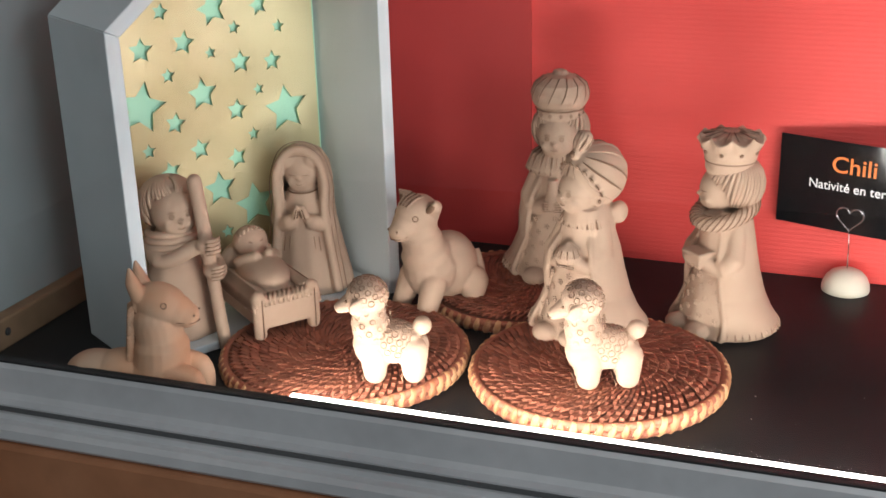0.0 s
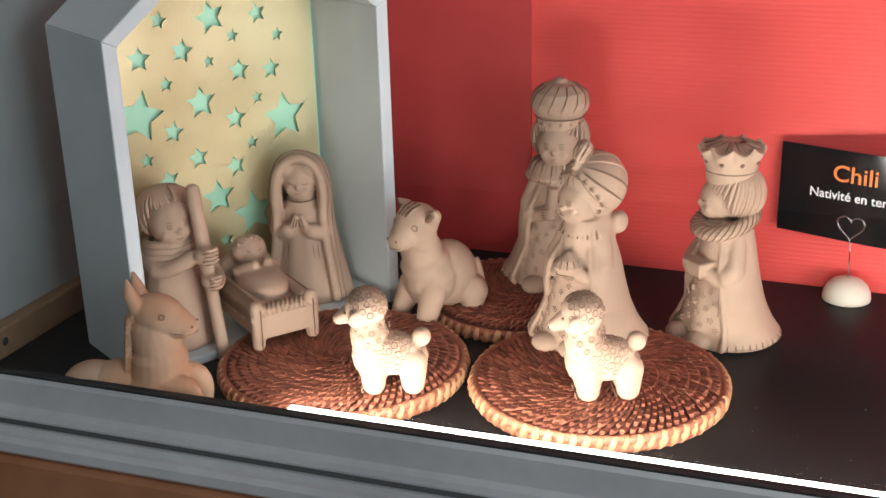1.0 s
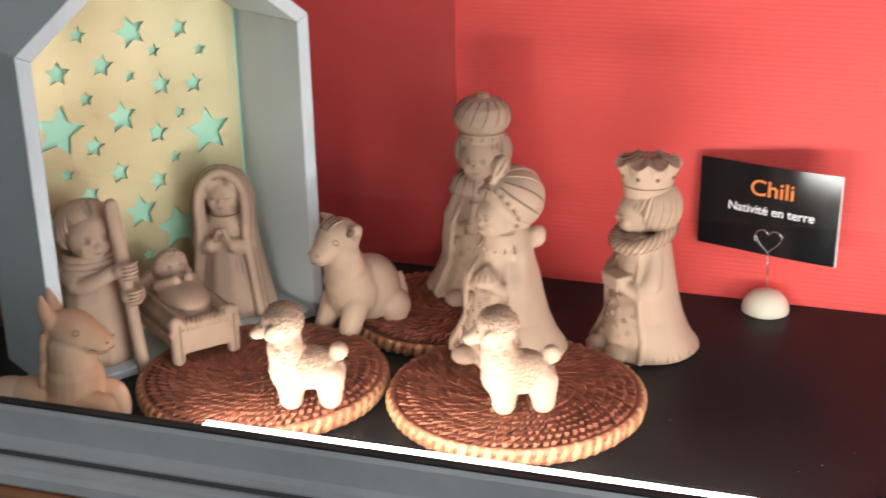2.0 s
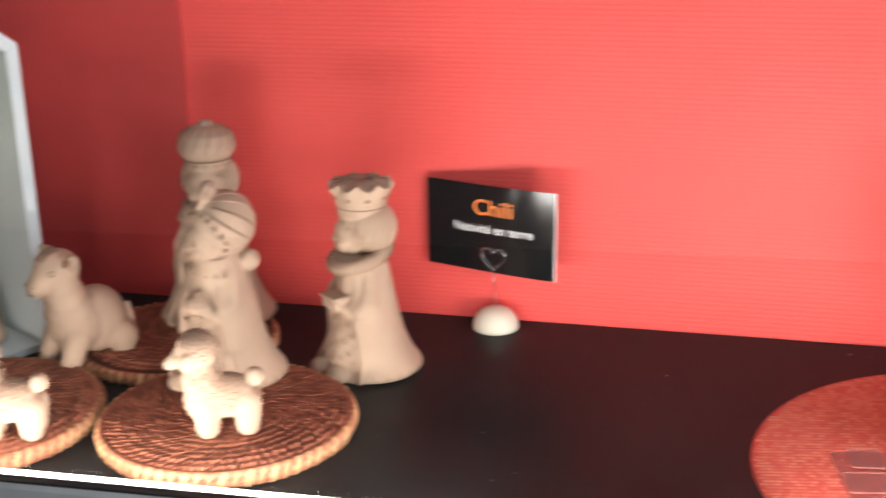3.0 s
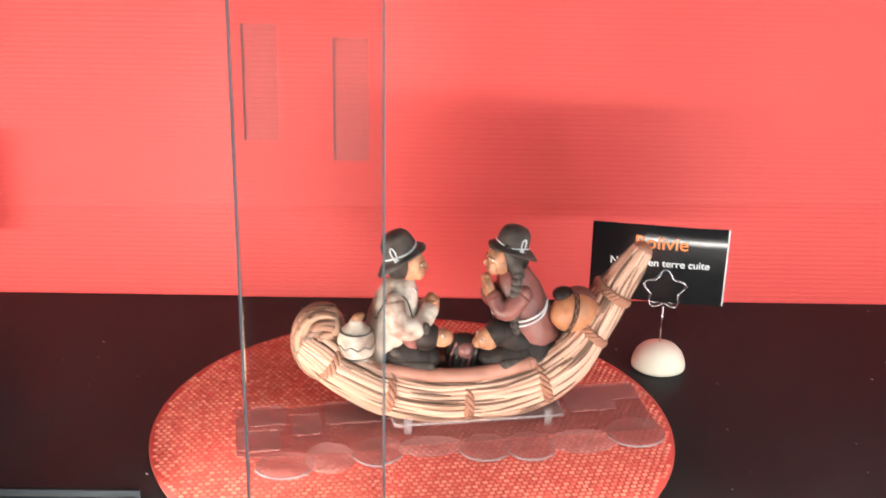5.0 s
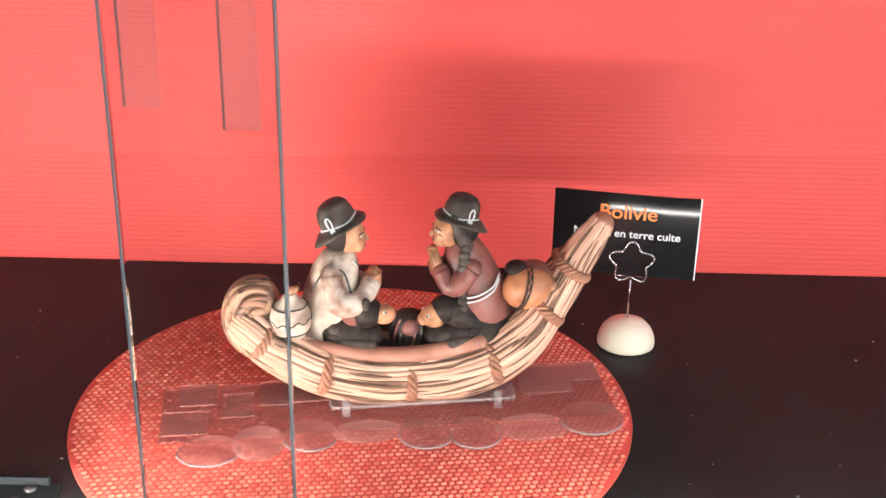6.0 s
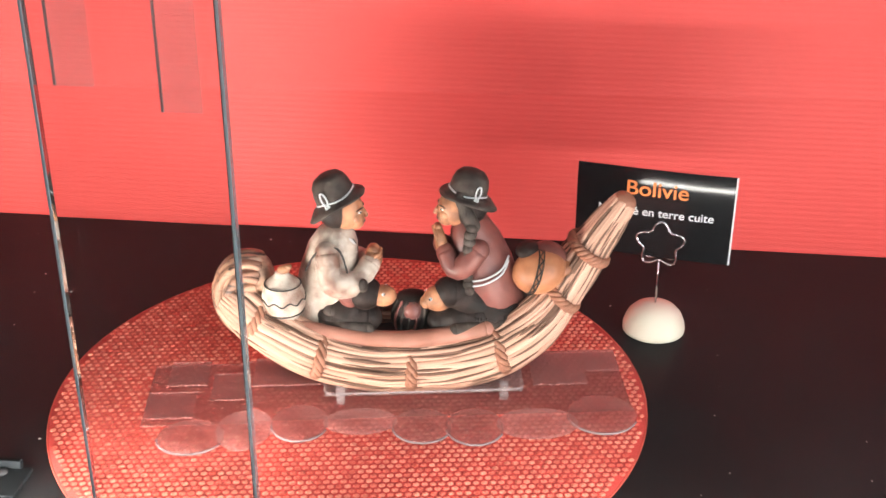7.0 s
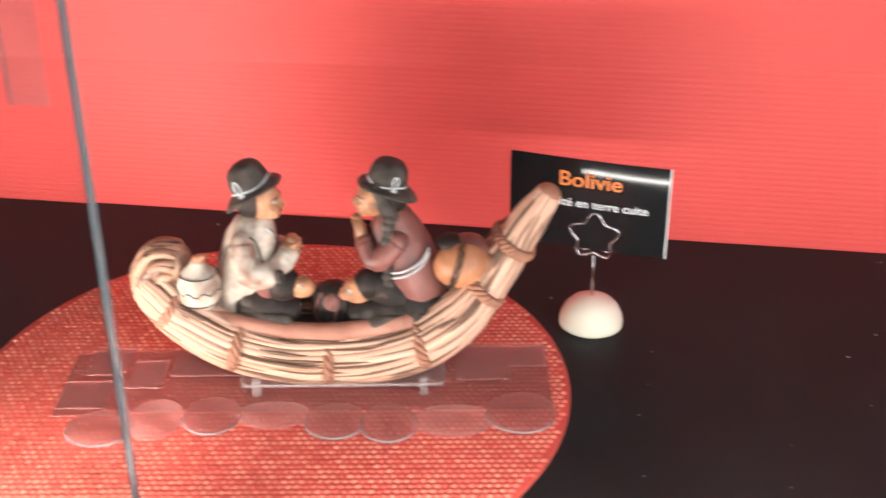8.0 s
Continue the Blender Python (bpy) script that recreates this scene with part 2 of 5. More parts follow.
def curve_pts(keys, n=24):
    """Smooth points through keys (Catmull-Rom)."""
    keys = [Vector(k) for k in keys]
    out = []
    k = len(keys)
    for s in range(k - 1):
        p0, p1, p2, p3 = keys[max(s - 1, 0)], keys[s], keys[s + 1], keys[min(s + 2, k - 1)]
        for i in range(n):
            t = i / n
            out.append(0.5 * (2 * p1 + (p2 - p0) * t + (2 * p0 - 5 * p1 + 4 * p2 - p3) * t * t + (3 * p1 - p0 - 3 * p2 + p3) * t ** 3))
    return out + [keys[-1]]


def fuse(bm, voxel, smooth=3):
    """Melts overlapping lumps into one clay skin and gives it back as a bmesh."""
    bmesh.ops.recalc_face_normals(bm, faces=bm.faces)
    me = bpy.data.meshes.new("lumps")
    bm.to_mesh(me)
    bm.free()
    ob = new("lumps", me)
    rm = ob.modifiers.new("r", "REMESH")
    rm.mode, rm.voxel_size = "VOXEL", voxel
    sm = ob.modifiers.new("s", "SMOOTH")
    sm.iterations, sm.factor = smooth, 0.5
    dg = bpy.context.evaluated_depsgraph_get()
    out = bpy.data.meshes.new_from_object(ob.evaluated_get(dg))
    bpy.data.objects.remove(ob)
    res = bmesh.new()
    res.from_mesh(out)
    return res


def statue(name, bm, detail, m, label, category, materials, voxel=0.0009, smooth=3, group=""):
    skin = fuse(bm, voxel, smooth)
    if detail:
        tmp = bpy.data.meshes.new("detail")
        detail.to_mesh(tmp)
        detail.free()
        skin.from_mesh(tmp)
    ob = part(name, skin, materials)
    ob.matrix_world = m
    return tagged(ob, label, category, group)


def structure(name, bm, material, label="", smooth=False):
    return tagged(part(name, bm, material, smooth=smooth), label, kind="structure")


# ---- the room and the display case ----
bm = bmesh.new()
box(bm, (-0.62, 0.57, -0.03), (1.30, 0.905, 0.0))
structure("display_floor", bm, BLACK_TOP, "glossy black display shelf with specks of dust")
bm = bmesh.new()
box(bm, (-0.25, 0.905, -0.03), (1.30, 0.915, 0.62))
structure("wall_north", bm, RED_CARD, "bright red corrugated card backdrop")
# left backdrop panel; its shade is painted in as a darker red
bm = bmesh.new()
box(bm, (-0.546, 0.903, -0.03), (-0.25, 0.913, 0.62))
structure("wall_north_side_panel", bm, RED_SHADED, "red card backdrop panel with the corner's shade put into its colour")
bm = bmesh.new()
box(bm, (-0.63, 0.55, -0.03), (-0.546, 0.915, 0.62))
structure("wall_west", bm, GREY_WALL, "dark grey side panel of the case")
bm = bmesh.new()
box(bm, (1.30, 0.55, -0.03), (1.31, 0.915, 0.62))
structure("wall_east", bm, RED_CARD, "red card side of the case")
bm = bmesh.new()
box(bm, (-0.63, 0.55, 0.62), (1.31, 0.915, 0.63))
structure("ceiling", bm, GREY_WALL, "grey top of the display case")
bm = bmesh.new()
box(bm, (-0.546, 0.575, 0.0), (-0.534, 0.9, 0.022), 0.002)
structure("trim_batten", bm, PINE, "brown wooden batten along the side of the case")
bm = bmesh.new()
for x, y, z in ((-0.5338, 0.612, 0.012), (-0.5338, 0.70, 0.012)):
    ell(bm, (x, y, z), (0.0012, 0.003, 0.003), n=10)
structure("trim_screws", bm, ALU_DARK, "small screw heads in the batten", True)

# aluminium sliding rail, an extruded section
bm = bmesh.new()
sec = [(0.558, 0.0255), (0.549, 0.0262), (0.547, 0.0235), (0.545, 0.008), (0.543, 0.0045), (0.537, 0.004), (0.536, 0.0005), (0.533, 0.0), (0.532, -0.003), (0.527, -0.0035),
       (0.524, -0.006), (0.523, -0.0115), (0.525, -0.014), (0.565, -0.016)]
loft(bm, [[(x, y, z) for y, z in sec] for x in (-0.95, 1.35)])
bmesh.ops.recalc_face_normals(bm, faces=bm.faces)
structure("trim_rail", bm, ALU, "grey aluminium sliding-door rail").matrix_world = FRONT
bm = bmesh.new()
box(bm, (-0.95, 0.5345, 0.0008), (1.35, 0.5355, 0.0036))
structure("trim_groove", bm, mat("grey_groove_paint", (0.09, 0.092, 0.095), 0.6, grain=0.2), "black groove of the rail").matrix_world = FRONT
bm = bmesh.new()
box(bm, (-0.95, 0.5485, 0.0262), (1.35, 0.558, 0.0275), 0.0004)
structure("trim_gasket", bm, GASKET, "black rubber seal along the rail").matrix_world = FRONT
bm = bmesh.new()
box(bm, (-0.95, 0.5215, -0.9), (1.35, 0.545, -0.0155), 0.003)
structure("counter_front", bm, WOOD, "orange-brown varnished wooden counter front").matrix_world = FRONT

# sliding glass doors
for name, x0, x1, y, ex in (("window_1", -0.62, 0.3225, 0.5515, 1), ("window_2", 0.2635, 1.30, 0.5375, 0)):
    w = tagged(empty(name, FRONT), "clear glass sliding door of the display case", kind="structure")
    bm = bmesh.new()
    box(bm, (x0, y - 0.0025, 0.0255 if ex else 0.010), (x1, y + 0.0025, 0.62))
    p = part("pane", bm, GLASS, w, smooth=False)
    p.visible_shadow = False
    bm = bmesh.new()
    e = x1 if ex else x0
    box(bm, (e + (0.0002 if ex else -0.0014), y - 0.0025, 0.0255 if ex else 0.010), (e + (0.0014 if ex else -0.0002), y + 0.0025, 0.62), 0.0004)
    p = part("edge", bm, GLASS_EDGE, w, "grey-blue polished glass edge", smooth=False)
    p.visible_shadow = False

# led strips lying behind the rail
for x0, x1, z, watts in STRIPS:
    w = tagged(empty("led_strip", FRONT), "glowing white led strip along the shelf edge", "led strip", "led strips")
    bm = bmesh.new()
    drop = 0.010 if z > 0.01 else 0.002
    box(bm, (x0, 0.561, 0.0), (x1, 0.583, z - drop), 0.0006)
    part("channel", bm, ALU, w, smooth=False)
    bm = bmesh.new()
    box(bm, (x0 + 0.002, 0.562, z - drop), (x1 - 0.002, 0.582, z), 0.0008)
    part("diffuser", bm, LED, w, "glowing white diffuser", smooth=False)
w = tagged(empty("strip_bracket"), "dark grey metal strip end bracket with two holes", "bracket")
bm = bmesh.new()
box(bm, (0.08, 0.612, 0.0), (0.199, 0.634, 0.002), 0.0006)
box(bm, (0.08, 0.632, 0.0), (0.194, 0.635, 0.006), 0.0006)
part("bracket_plate", bm, mat("matt_black_bracket", (0.007, 0.008, 0.009), 0.95, grain=0.2, spec=0.05), w, smooth=False)
for x, y in ((0.186, 0.6285), (0.181, 0.619)):
    bm = bmesh.new()
    ell(bm, (x, y, 0.0022), (0.003, 0.003, 0.0012), n=12)
    part("hole", bm, GASKET, w)

# hanging metal rod near the backdrop
w = tagged(empty("hanging_rod"), "slim chrome rod hanging before the red backdrop", "rod")
bm = bmesh.new()
box(bm, (0.3085, 0.868, 0.233), (0.3185, 0.873, 0.62), 0.001)
part("rod", bm, CARD_BACK, w, smooth=False)
bm = bmesh.new()
box(bm, (0.3075, 0.867, 0.231), (0.3195, 0.874, 0.236), 0.0015)
part("rod_tip", bm, CARD_BACK, w, smooth=False)

# the shop around the case
bm = bmesh.new()
box(bm, (-2.4, -2.6, -0.95), (2.8, 1.6, -0.90))
structure("floor", bm, ROOM_FLOOR, "grey shop floor")
for name, lo, hi in (("wall_south", (-2.4, -2.65, -0.9), (2.8, -2.6, 1.8)), ("wall_shop_west", (-2.45, -2.6, -0.9), (-2.4, 1.6, 1.8)), ("wall_shop_east", (2.8, -2.6, -0.9), (2.85, 1.6, 1.8)),
                     ("wall_shop_north", (-2.4, 1.6, -0.9), (2.8, 1.65, 1.8)), ("ceiling_shop", (-2.4, -2.6, 1.8), (2.8, 1.6, 1.85))):
    bm = bmesh.new()
    box(bm, lo, hi)
    structure(name, bm, ROOM, "plain off-white shop wall")

# ---- the stable ----
A, C = Vector((-0.420, 0.606, 0)), Vector((-0.316, 0.787, 0))
HW, HD, HT, HZ, HP = (C - A).length, 0.085, 0.0095, 0.224, 0.305
ang = math.degrees(math.atan2(C.y - A.y, C.x - A.x))
STABLE = pose(A.x, A.y, 0, 0, 0, ang)
stable = tagged(empty("toy_stable", STABLE), "pale blue-grey wooden house-shaped stable with a gold star panel", "toy stable")


def slab(name, pts, t0, t1, material, parent, label=""):
    """A board whose outline lies in the stable's front plane, from depth t0 to t1."""
    bm = bmesh.new()
    loft(bm, [[(x, d, z) for x, z in pts] for d in (t0, t1)])
    bmesh.ops.recalc_face_normals(bm, faces=bm.faces)
    bmesh.ops.bevel(bm, geom=list(bm.edges), offset=0.0006, segments=1, affect="EDGES")
    return part(name, bm, material, parent, label, smooth=False)


sl = (HP - HZ) / (HW / 2)
k = HT * math.sqrt(1 + sl * sl)
slab("side_wall", [(0, 0), (HT, 0), (HT, HZ - k + sl * HT), (0, HZ)], 0, HD, HOUSE, stable)
slab("side_wall", [(HW, 0), (HW, HZ), (HW - HT, HZ - k + sl * HT), (HW - HT, 0)], 0, HD, HOUSE, stable)
slab("roof_board", [(0, HZ + 0.0002), (HT, HZ - k + sl * HT), (HW / 2, HP - k), (HW / 2, HP)], 0, HD, HOUSE, stable)
slab("roof_board", [(HW, HZ + 0.0002), (HW / 2, HP), (HW / 2, HP - k), (HW - HT, HZ - k + sl * HT)], 0, HD, HOUSE, stable)
slab("floor_board", [(HT, 0), (HW - HT, 0), (HW - HT, 0.006), (HT, 0.006)], 0.001, HD, HOUSE, stable)
slab("backing", [(HT, 0.006), (HW - HT, 0.006), (HW - HT, HZ - k + sl * HT), (HW / 2, HP - k), (HT, HZ - k + sl * HT)], HD - 0.003, HD, MINT, stable, "mint-green card backing")


def star_pts(cx, cz, R, a0, k=0.50):
    return [(cx + (R if i % 2 == 0 else R * k) * math.sin(a0 + math.pi * i / 5), cz + (R if i % 2 == 0 else R * k) * math.cos(a0 + math.pi * i / 5)) for i in range(10)]


# gold sheet with star-shaped holes, standing a little before the backing
bm = bmesh.new()
gx0, gx1 = HT + 0.0005, HW - HT - 0.004
gz = HZ - k + sl * HT
outline = [(gx0, 0.0065), (gx1, 0.0065), (gx1, gz + sl * 0.003), (HW / 2, HP - k - 0.001), (gx0, gz)]
STARS = [
    (0.075, 0.217, 0.0056, 0.23),
    (0.090, 0.194, 0.0077, 0.22),
    (0.114, 0.214, 0.0105, -0.22),
    (0.151, 0.212, 0.0067, -0.21),
    (0.130, 0.199, 0.0045, 0.17),
    (0.166, 0.195, 0.0047, 0.12),
    (0.058, 0.193, 0.0080, 0.08),
    (0.110, 0.184, 0.0041, -0.10),
    (0.133, 0.174, 0.0076, 0.05),
    (0.159, 0.171, 0.0068, 0.05),
    (0.076, 0.173, 0.0049, 0.04),
    (0.146, 0.152, 0.0043, -0.17),
    (0.101, 0.156, 0.0105, -0.03),
    (0.168, 0.134, 0.0160, -0.05),
    (0.127, 0.140, 0.0074, 0.11),
    (0.054, 0.154, 0.0164, 0.25),
    (0.078, 0.139, 0.0071, 0.22),
    (0.139, 0.120, 0.0044, 0.02),
    (0.056, 0.123, 0.0049, -0.03),
    (0.095, 0.117, 0.0072, -0.12),
    (0.124, 0.105, 0.0070, -0.23),
    (0.071, 0.105, 0.0072, -0.24),
    (0.108, 0.085, 0.0115, -0.02),
    (0.136, 0.067, 0.0151, -0.09),
    (0.111, 0.051, 0.0049, -0.06),
]


def loop(bm, pts):
    vs = [bm.verts.new((x, 0, z)) for x, z in pts]
    return [bm.edges.new((vs[i], vs[(i + 1) % len(vs)])) for i in range(len(vs))]


edges = loop(bm, outline)
for sx, sz, R, a0 in STARS:
    edges += loop(bm, star_pts(sx, sz, R * 1.15, a0))
bmesh.ops.triangle_fill(bm, use_beauty=True, use_dissolve=False, edges=edges)
res = bmesh.ops.extrude_face_region(bm, geom=list(bm.faces))
bmesh.ops.translate(bm, vec=(0, 0.0012, 0), verts=[v for v in res["geom"] if isinstance(v, bmesh.types.BMVert)])
bmesh.ops.recalc_face_normals(bm, faces=bm.faces)
gold = part("star_panel", bm, GOLD, stable, "gold card pierced with stars", smooth=False)
gold.location = (0, HD - 0.0070, 0)

# ---- rattan trivets ----


def strand(L, W, H):
    """Corners of one short wrapped strand, domed along its length."""
    return [(-L, -W * 0.6, H * 0.35), (-L, W * 0.6, H * 0.35), (-L * 0.5, -W, H * 0.85), (-L * 0.5, W, H * 0.85), (L * 0.5, -W, H), (L * 0.5, W, H), (L, -W * 0.6, 0.45 * H), (L, W * 0.6, 0.45 * H)]


STRAND_F = [(0, 1, 3, 2), (2, 3, 5, 4), (4, 5, 7, 6), (0, 2, 4, 6), (1, 7, 5, 3)]


def trivet(x, y, R, th, turn, label):
    t = tagged(empty("rattan_trivet", pose(x, y, 0, 0, 0, turn)), label, "trivet", "rattan trivets on the shelf")
    rnd = random.Random(int(1000 * R + turn))
    bm = bmesh.new()
    rr = R - 0.002
    lathe(bm, [(rr - 0.006, 0), (rr - 0.001, 0.002), (rr, th * 0.5), (rr - 0.003, th - 0.003), (rr - 0.012, th - 0.0025)], n=64)
    part("core", bm, RATTAN_CORE, t)
    verts, faces = [], []
    pitch = 0.0062
    turns = int((R - 0.0045) / pitch)
    swirl = 0.0
    for i in range(turns):
        r = 0.0035 + i * pitch
        swirl += 0.0049 / max(r, 0.006)
        n = 14 if r < 0.014 else 40 if r < 0.030 else 80
        for j in range(n):
            a = 2 * math.pi * j / n - swirl + rnd.uniform(-0.008, 0.008)
            q = Matrix.Translation((r * math.cos(a), r * math.sin(a), th - 0.0033 + rnd.uniform(0, 0.0009) - (0.0010 if i == turns - 1 else 0))) @ Matrix.Rotation(a - math.pi / 2 + 0.90 + rnd.uniform(-0.06, 0.06), 4, "Z")
            b = len(verts)
            verts += [q @ Vector(v) for v in strand(0.0056, 0.30 * 2 * math.pi * r / n, 0.0036)]
            faces += [tuple(b + f for f in fc) for fc in STRAND_F]
    me = bpy.data.meshes.new("weave")
    me.from_pydata(verts, [], faces)
    me.materials.append(RATTAN)
    ob = tagged(new("weave", me), "reddish-brown coiled rattan weave", kind="stuff")
    ob.parent = t
    # two bound coils make the rim
    bm = bmesh.new()
    n = int(2 * math.pi * R / 0.0076)
    for j in range(n):
        a = 2 * math.pi * j / n
        pts = []
        for s in range(7):
            u = -0.5 + s / 6
            phi = math.pi * (0.78 * u - 0.12)
            rad = R - 0.006 + 0.0058 * math.cos(phi)
            aa = a + 0.060 * u + rnd.uniform(-0.004, 0.004)
            pts.append((rad * math.cos(aa), rad * math.sin(aa), th * 0.48 + (th * 0.46) * math.sin(phi)))
        tube(bm, pts, 0.0023 + rnd.uniform(0, 0.0007), 6)
    part("binding", bm, RATTAN_RIM, t, "paler rattan wraps bound round the rim")
    bm = bmesh.new()
    for z in (0.0030, th * 0.68):
        tube(bm, [((R - 0.0020) * math.cos(a), (R - 0.0020) * math.sin(a), z) for a in [2 * math.pi * i / 72 for i in range(72)]], th * 0.25, 8, closed=True)
    part("rim_coil", bm, RATTAN, t)
    return t


TH = 0.012
trivet(-0.303, 0.664, 0.0805, TH, 20, "reddish-brown coiled rattan trivet beside the stable")
trivet(-0.1385, 0.690, 0.0800, TH, 110, "reddish-brown coiled rattan trivet with pale bound rim")
trivet(-0.226, 0.806, 0.072, TH - 0.0015, 200, "reddish-brown coiled rattan trivet under two robed figures")

# ---- round woven placemat ----
PM, PR = Vector((0.3340, 0.7155, 0)), 0.1497
mat_e = tagged(empty("round_placemat", pose(PM.x, PM.y, 0, 0, 0, 9)), "round red woven vinyl placemat under the boat", "placemat")
bm = bmesh.new()
lathe(bm, [(PR - 0.0004, 0), (PR, 0.0006), (PR - 0.0004, 0.0013)], n=128)
part("backing", bm, VINYL_BASE, mat_e)
bm = bmesh.new()
tube(bm, [(PR * math.cos(a), PR * math.sin(a), 0.0009) for a in [2 * math.pi * i / 128 for i in range(128)]], 0.0005, 6, closed=True)
part("edge", bm, VINYL_EDGE, mat_e)
verts, faces = [], []
px, py = 0.0039, 0.0036
for j in range(-43, 44):
    for i in range(-41, 42):
        x, y = (i + 0.5 * (j % 2)) * px, j * py
        if x * x + y * y > (PR - 0.002) ** 2:
            continue
        b = len(verts)
        q = Matrix.Translation((x, y, 0.0012)) @ Matrix.Rotation(0.35, 4, "Z")
        for u, v, w in ((-1, 0, 0), (-0.5, -1, 0), (0.5, -1, 0), (1, 0, 0), (0.5, 1, 0), (-0.5, 1, 0), (-0.45, -0.3, 1), (0.45, -0.3, 1), (0.45, 0.35, 1), (-0.45, 0.35, 1)):
            verts.append(q @ Vector((u * 0.0018, v * 0.00150, w * 0.0008)))
        faces += [tuple(b + f for f in fc) for fc in ((6, 7, 8, 9), (0, 1, 6), (1, 2, 7, 6), (2, 3, 7), (3, 8, 7), (3, 4, 8), (4, 5, 9, 8), (5, 0, 9), (0, 6, 9))]
me = bpy.data.meshes.new("weave")
me.from_pydata(verts, [], faces)
me.materials.append(VINYL)
ob = tagged(new("weave", me), "raised red and orange vinyl weave", kind="stuff")
ob.parent = mat_e

# ---- clay figures of the first nativity ----
CURL = mat("stamped_clay_ring", (0.28, 0.175, 0.12), 0.85, grain=0.1, spec=0.15)
S1 = [CLAY, INCISED, CURL]
S2 = [CLAY_WARM, INCISED, CURL]
GRP = "clay nativity figures"


def sweep(bm, prof, a0, a1, n=28, th=0.0028, sy=0.9, cy=0.0):
    """A cloak: part of a turned shell between two angles, with thickness and a rounded hem."""
    rings = []
    for r, z in prof:
        outer, inner = [], []
        for j in range(n):
            a = a0 + (a1 - a0) * j / (n - 1)
            outer.append((r * math.cos(a), cy + sy * r * math.sin(a), z))
            inner.append(((r - th) * math.cos(a), cy + sy * (r - th) * math.sin(a), z))
        rings.append(outer + inner[::-1])
    loft(bm, rings)


def head(bm, det, c, r, eyes=True):
    """A round child-like head that looks along -y: full cheeks, button nose, small ringed or closed eyes."""
    x, y, z = c
    ell(bm, c, (r * 0.95, r * 0.93, r), n=28)
    ell(bm, (x, y - r * 0.42, z - r * 0.42), (r * 0.72, r * 0.52, r * 0.48), n=20)
    for s in (-1, 1):
        ell(bm, (x + s * r * 0.42, y - r * 0.62, z - r * 0.34), r * 0.27, n=14)
    ell(bm, (x, y - r * 0.97, z - r * 0.17), (r * 0.13, r * 0.13, r * 0.11), n=12)
    for s in (-1, 1):
        if eyes:
            ring(det, (x + s * r * 0.35, y - r * 0.86, z + r * 0.04), (s * 0.38, -1, 0.0), r * 0.095, r * 0.020, n=12, slot=1)
            ell(det, (x + s * r * 0.35, y - r * 0.865, z + r * 0.04), r * 0.032, n=8, slot=1)
            tube(det, [(x + s * r * 0.20, y - r * 0.885, z + r * 0.20), (x + s * r * 0.35, y - r * 0.855, z + r * 0.235), (x + s * r * 0.49, y - r * 0.79, z + r * 0.19)], r * 0.016, 4, slot=1)
        else:
            tube(det, [(x + s * r * 0.52, y - r * 0.80, z + r * 0.03), (x + s * r * 0.36, y - r * 0.88, z - r * 0.03), (x + s * r * 0.20, y - r * 0.905, z + r * 0.01)], r * 0.022, 5, slot=1)
    tube(det, [(x - r * 0.16, y - r * 0.925, z - r * 0.47), (x, y - r * 0.955, z - r * 0.51), (x + r * 0.16, y - r * 0.925, z - r * 0.47)], r * 0.020, 5, slot=1)


def hair(bm, det, c, r, front=0.32, n=44, low=-0.66, sweep_by=0.45):
    """A thick mop of combed hair: strands from the crown to a low fringe, longer at the sides and the nape."""
    x, y, z = c
    ell(bm, (x, y + r * 0.20, z + r * 0.10), (r * 1.10, r * 0.98, r * 1.02), n=28)
    rnd = random.Random(n)
    for i in range(n):
        a = 2 * math.pi * i / n
        f = (math.sin(a) + 1) / 2
        k = min(1.0, max(0.0, (f - 0.10) / 0.22))
        end = front + (low - front) * k * k * (3 - 2 * k) + rnd.uniform(-0.05, 0.05)
        pts = []
        for s in range(8):
            t = s / 7
            el = math.radians(78) * (1 - t) + math.asin(max(-0.95, min(0.95, end))) * t
            q = a + sweep_by * (1 - t) * (1 if math.cos(a) > 0 else -1)
            pts.append((x + r * 1.12 * math.cos(el) * math.cos(q), y + r * 0.10 + r * 1.04 * math.cos(el) * math.sin(q), z + r * 0.06 + r * 1.07 * math.sin(el)))
        tube(det, pts, [r * w for w in (0.050, 0.066, 0.078, 0.084, 0.084, 0.080, 0.068, 0.030)], 7)
        if i % 2:
            off = 2 * math.pi * 0.5 / n
            tube(det, [(x + (p[0] - x) * 1.045 * math.cos(off) - (p[1] - y) * math.sin(off), y + (p[1] - y) * 1.045 * math.cos(off) + (p[0] - x) * math.sin(off), p[2]) for p in pts[2:]], r * 0.017, 4, slot=1)


def fist(bm, det, c, r, dirx=1):
    ell(bm, c, (r * 1.15, r, r * 0.85), n=14)
    for i in range(4):
        z = c[2] + r * (0.62 - 0.40 * i)
        pts = [(c[0] - dirx * r * 0.5, c[1] - r * 0.80, z), (c[0] + dirx * r * 0.3, c[1] - r * 0.98, z), (c[0] + dirx * r * 0.9, c[1] - r * 0.70, z), (c[0] + dirx * r * 1.25, c[1] - r * 0.20, z)]
        tube(det, pts, [r * 0.17, r * 0.20, r * 0.19, r * 0.10], 7)
        tube(det, [(px_, py_ - r * 0.10, pz_ - r * 0.20) for px_, py_, pz_ in pts[:3]], r * 0.045, 4, slot=1)


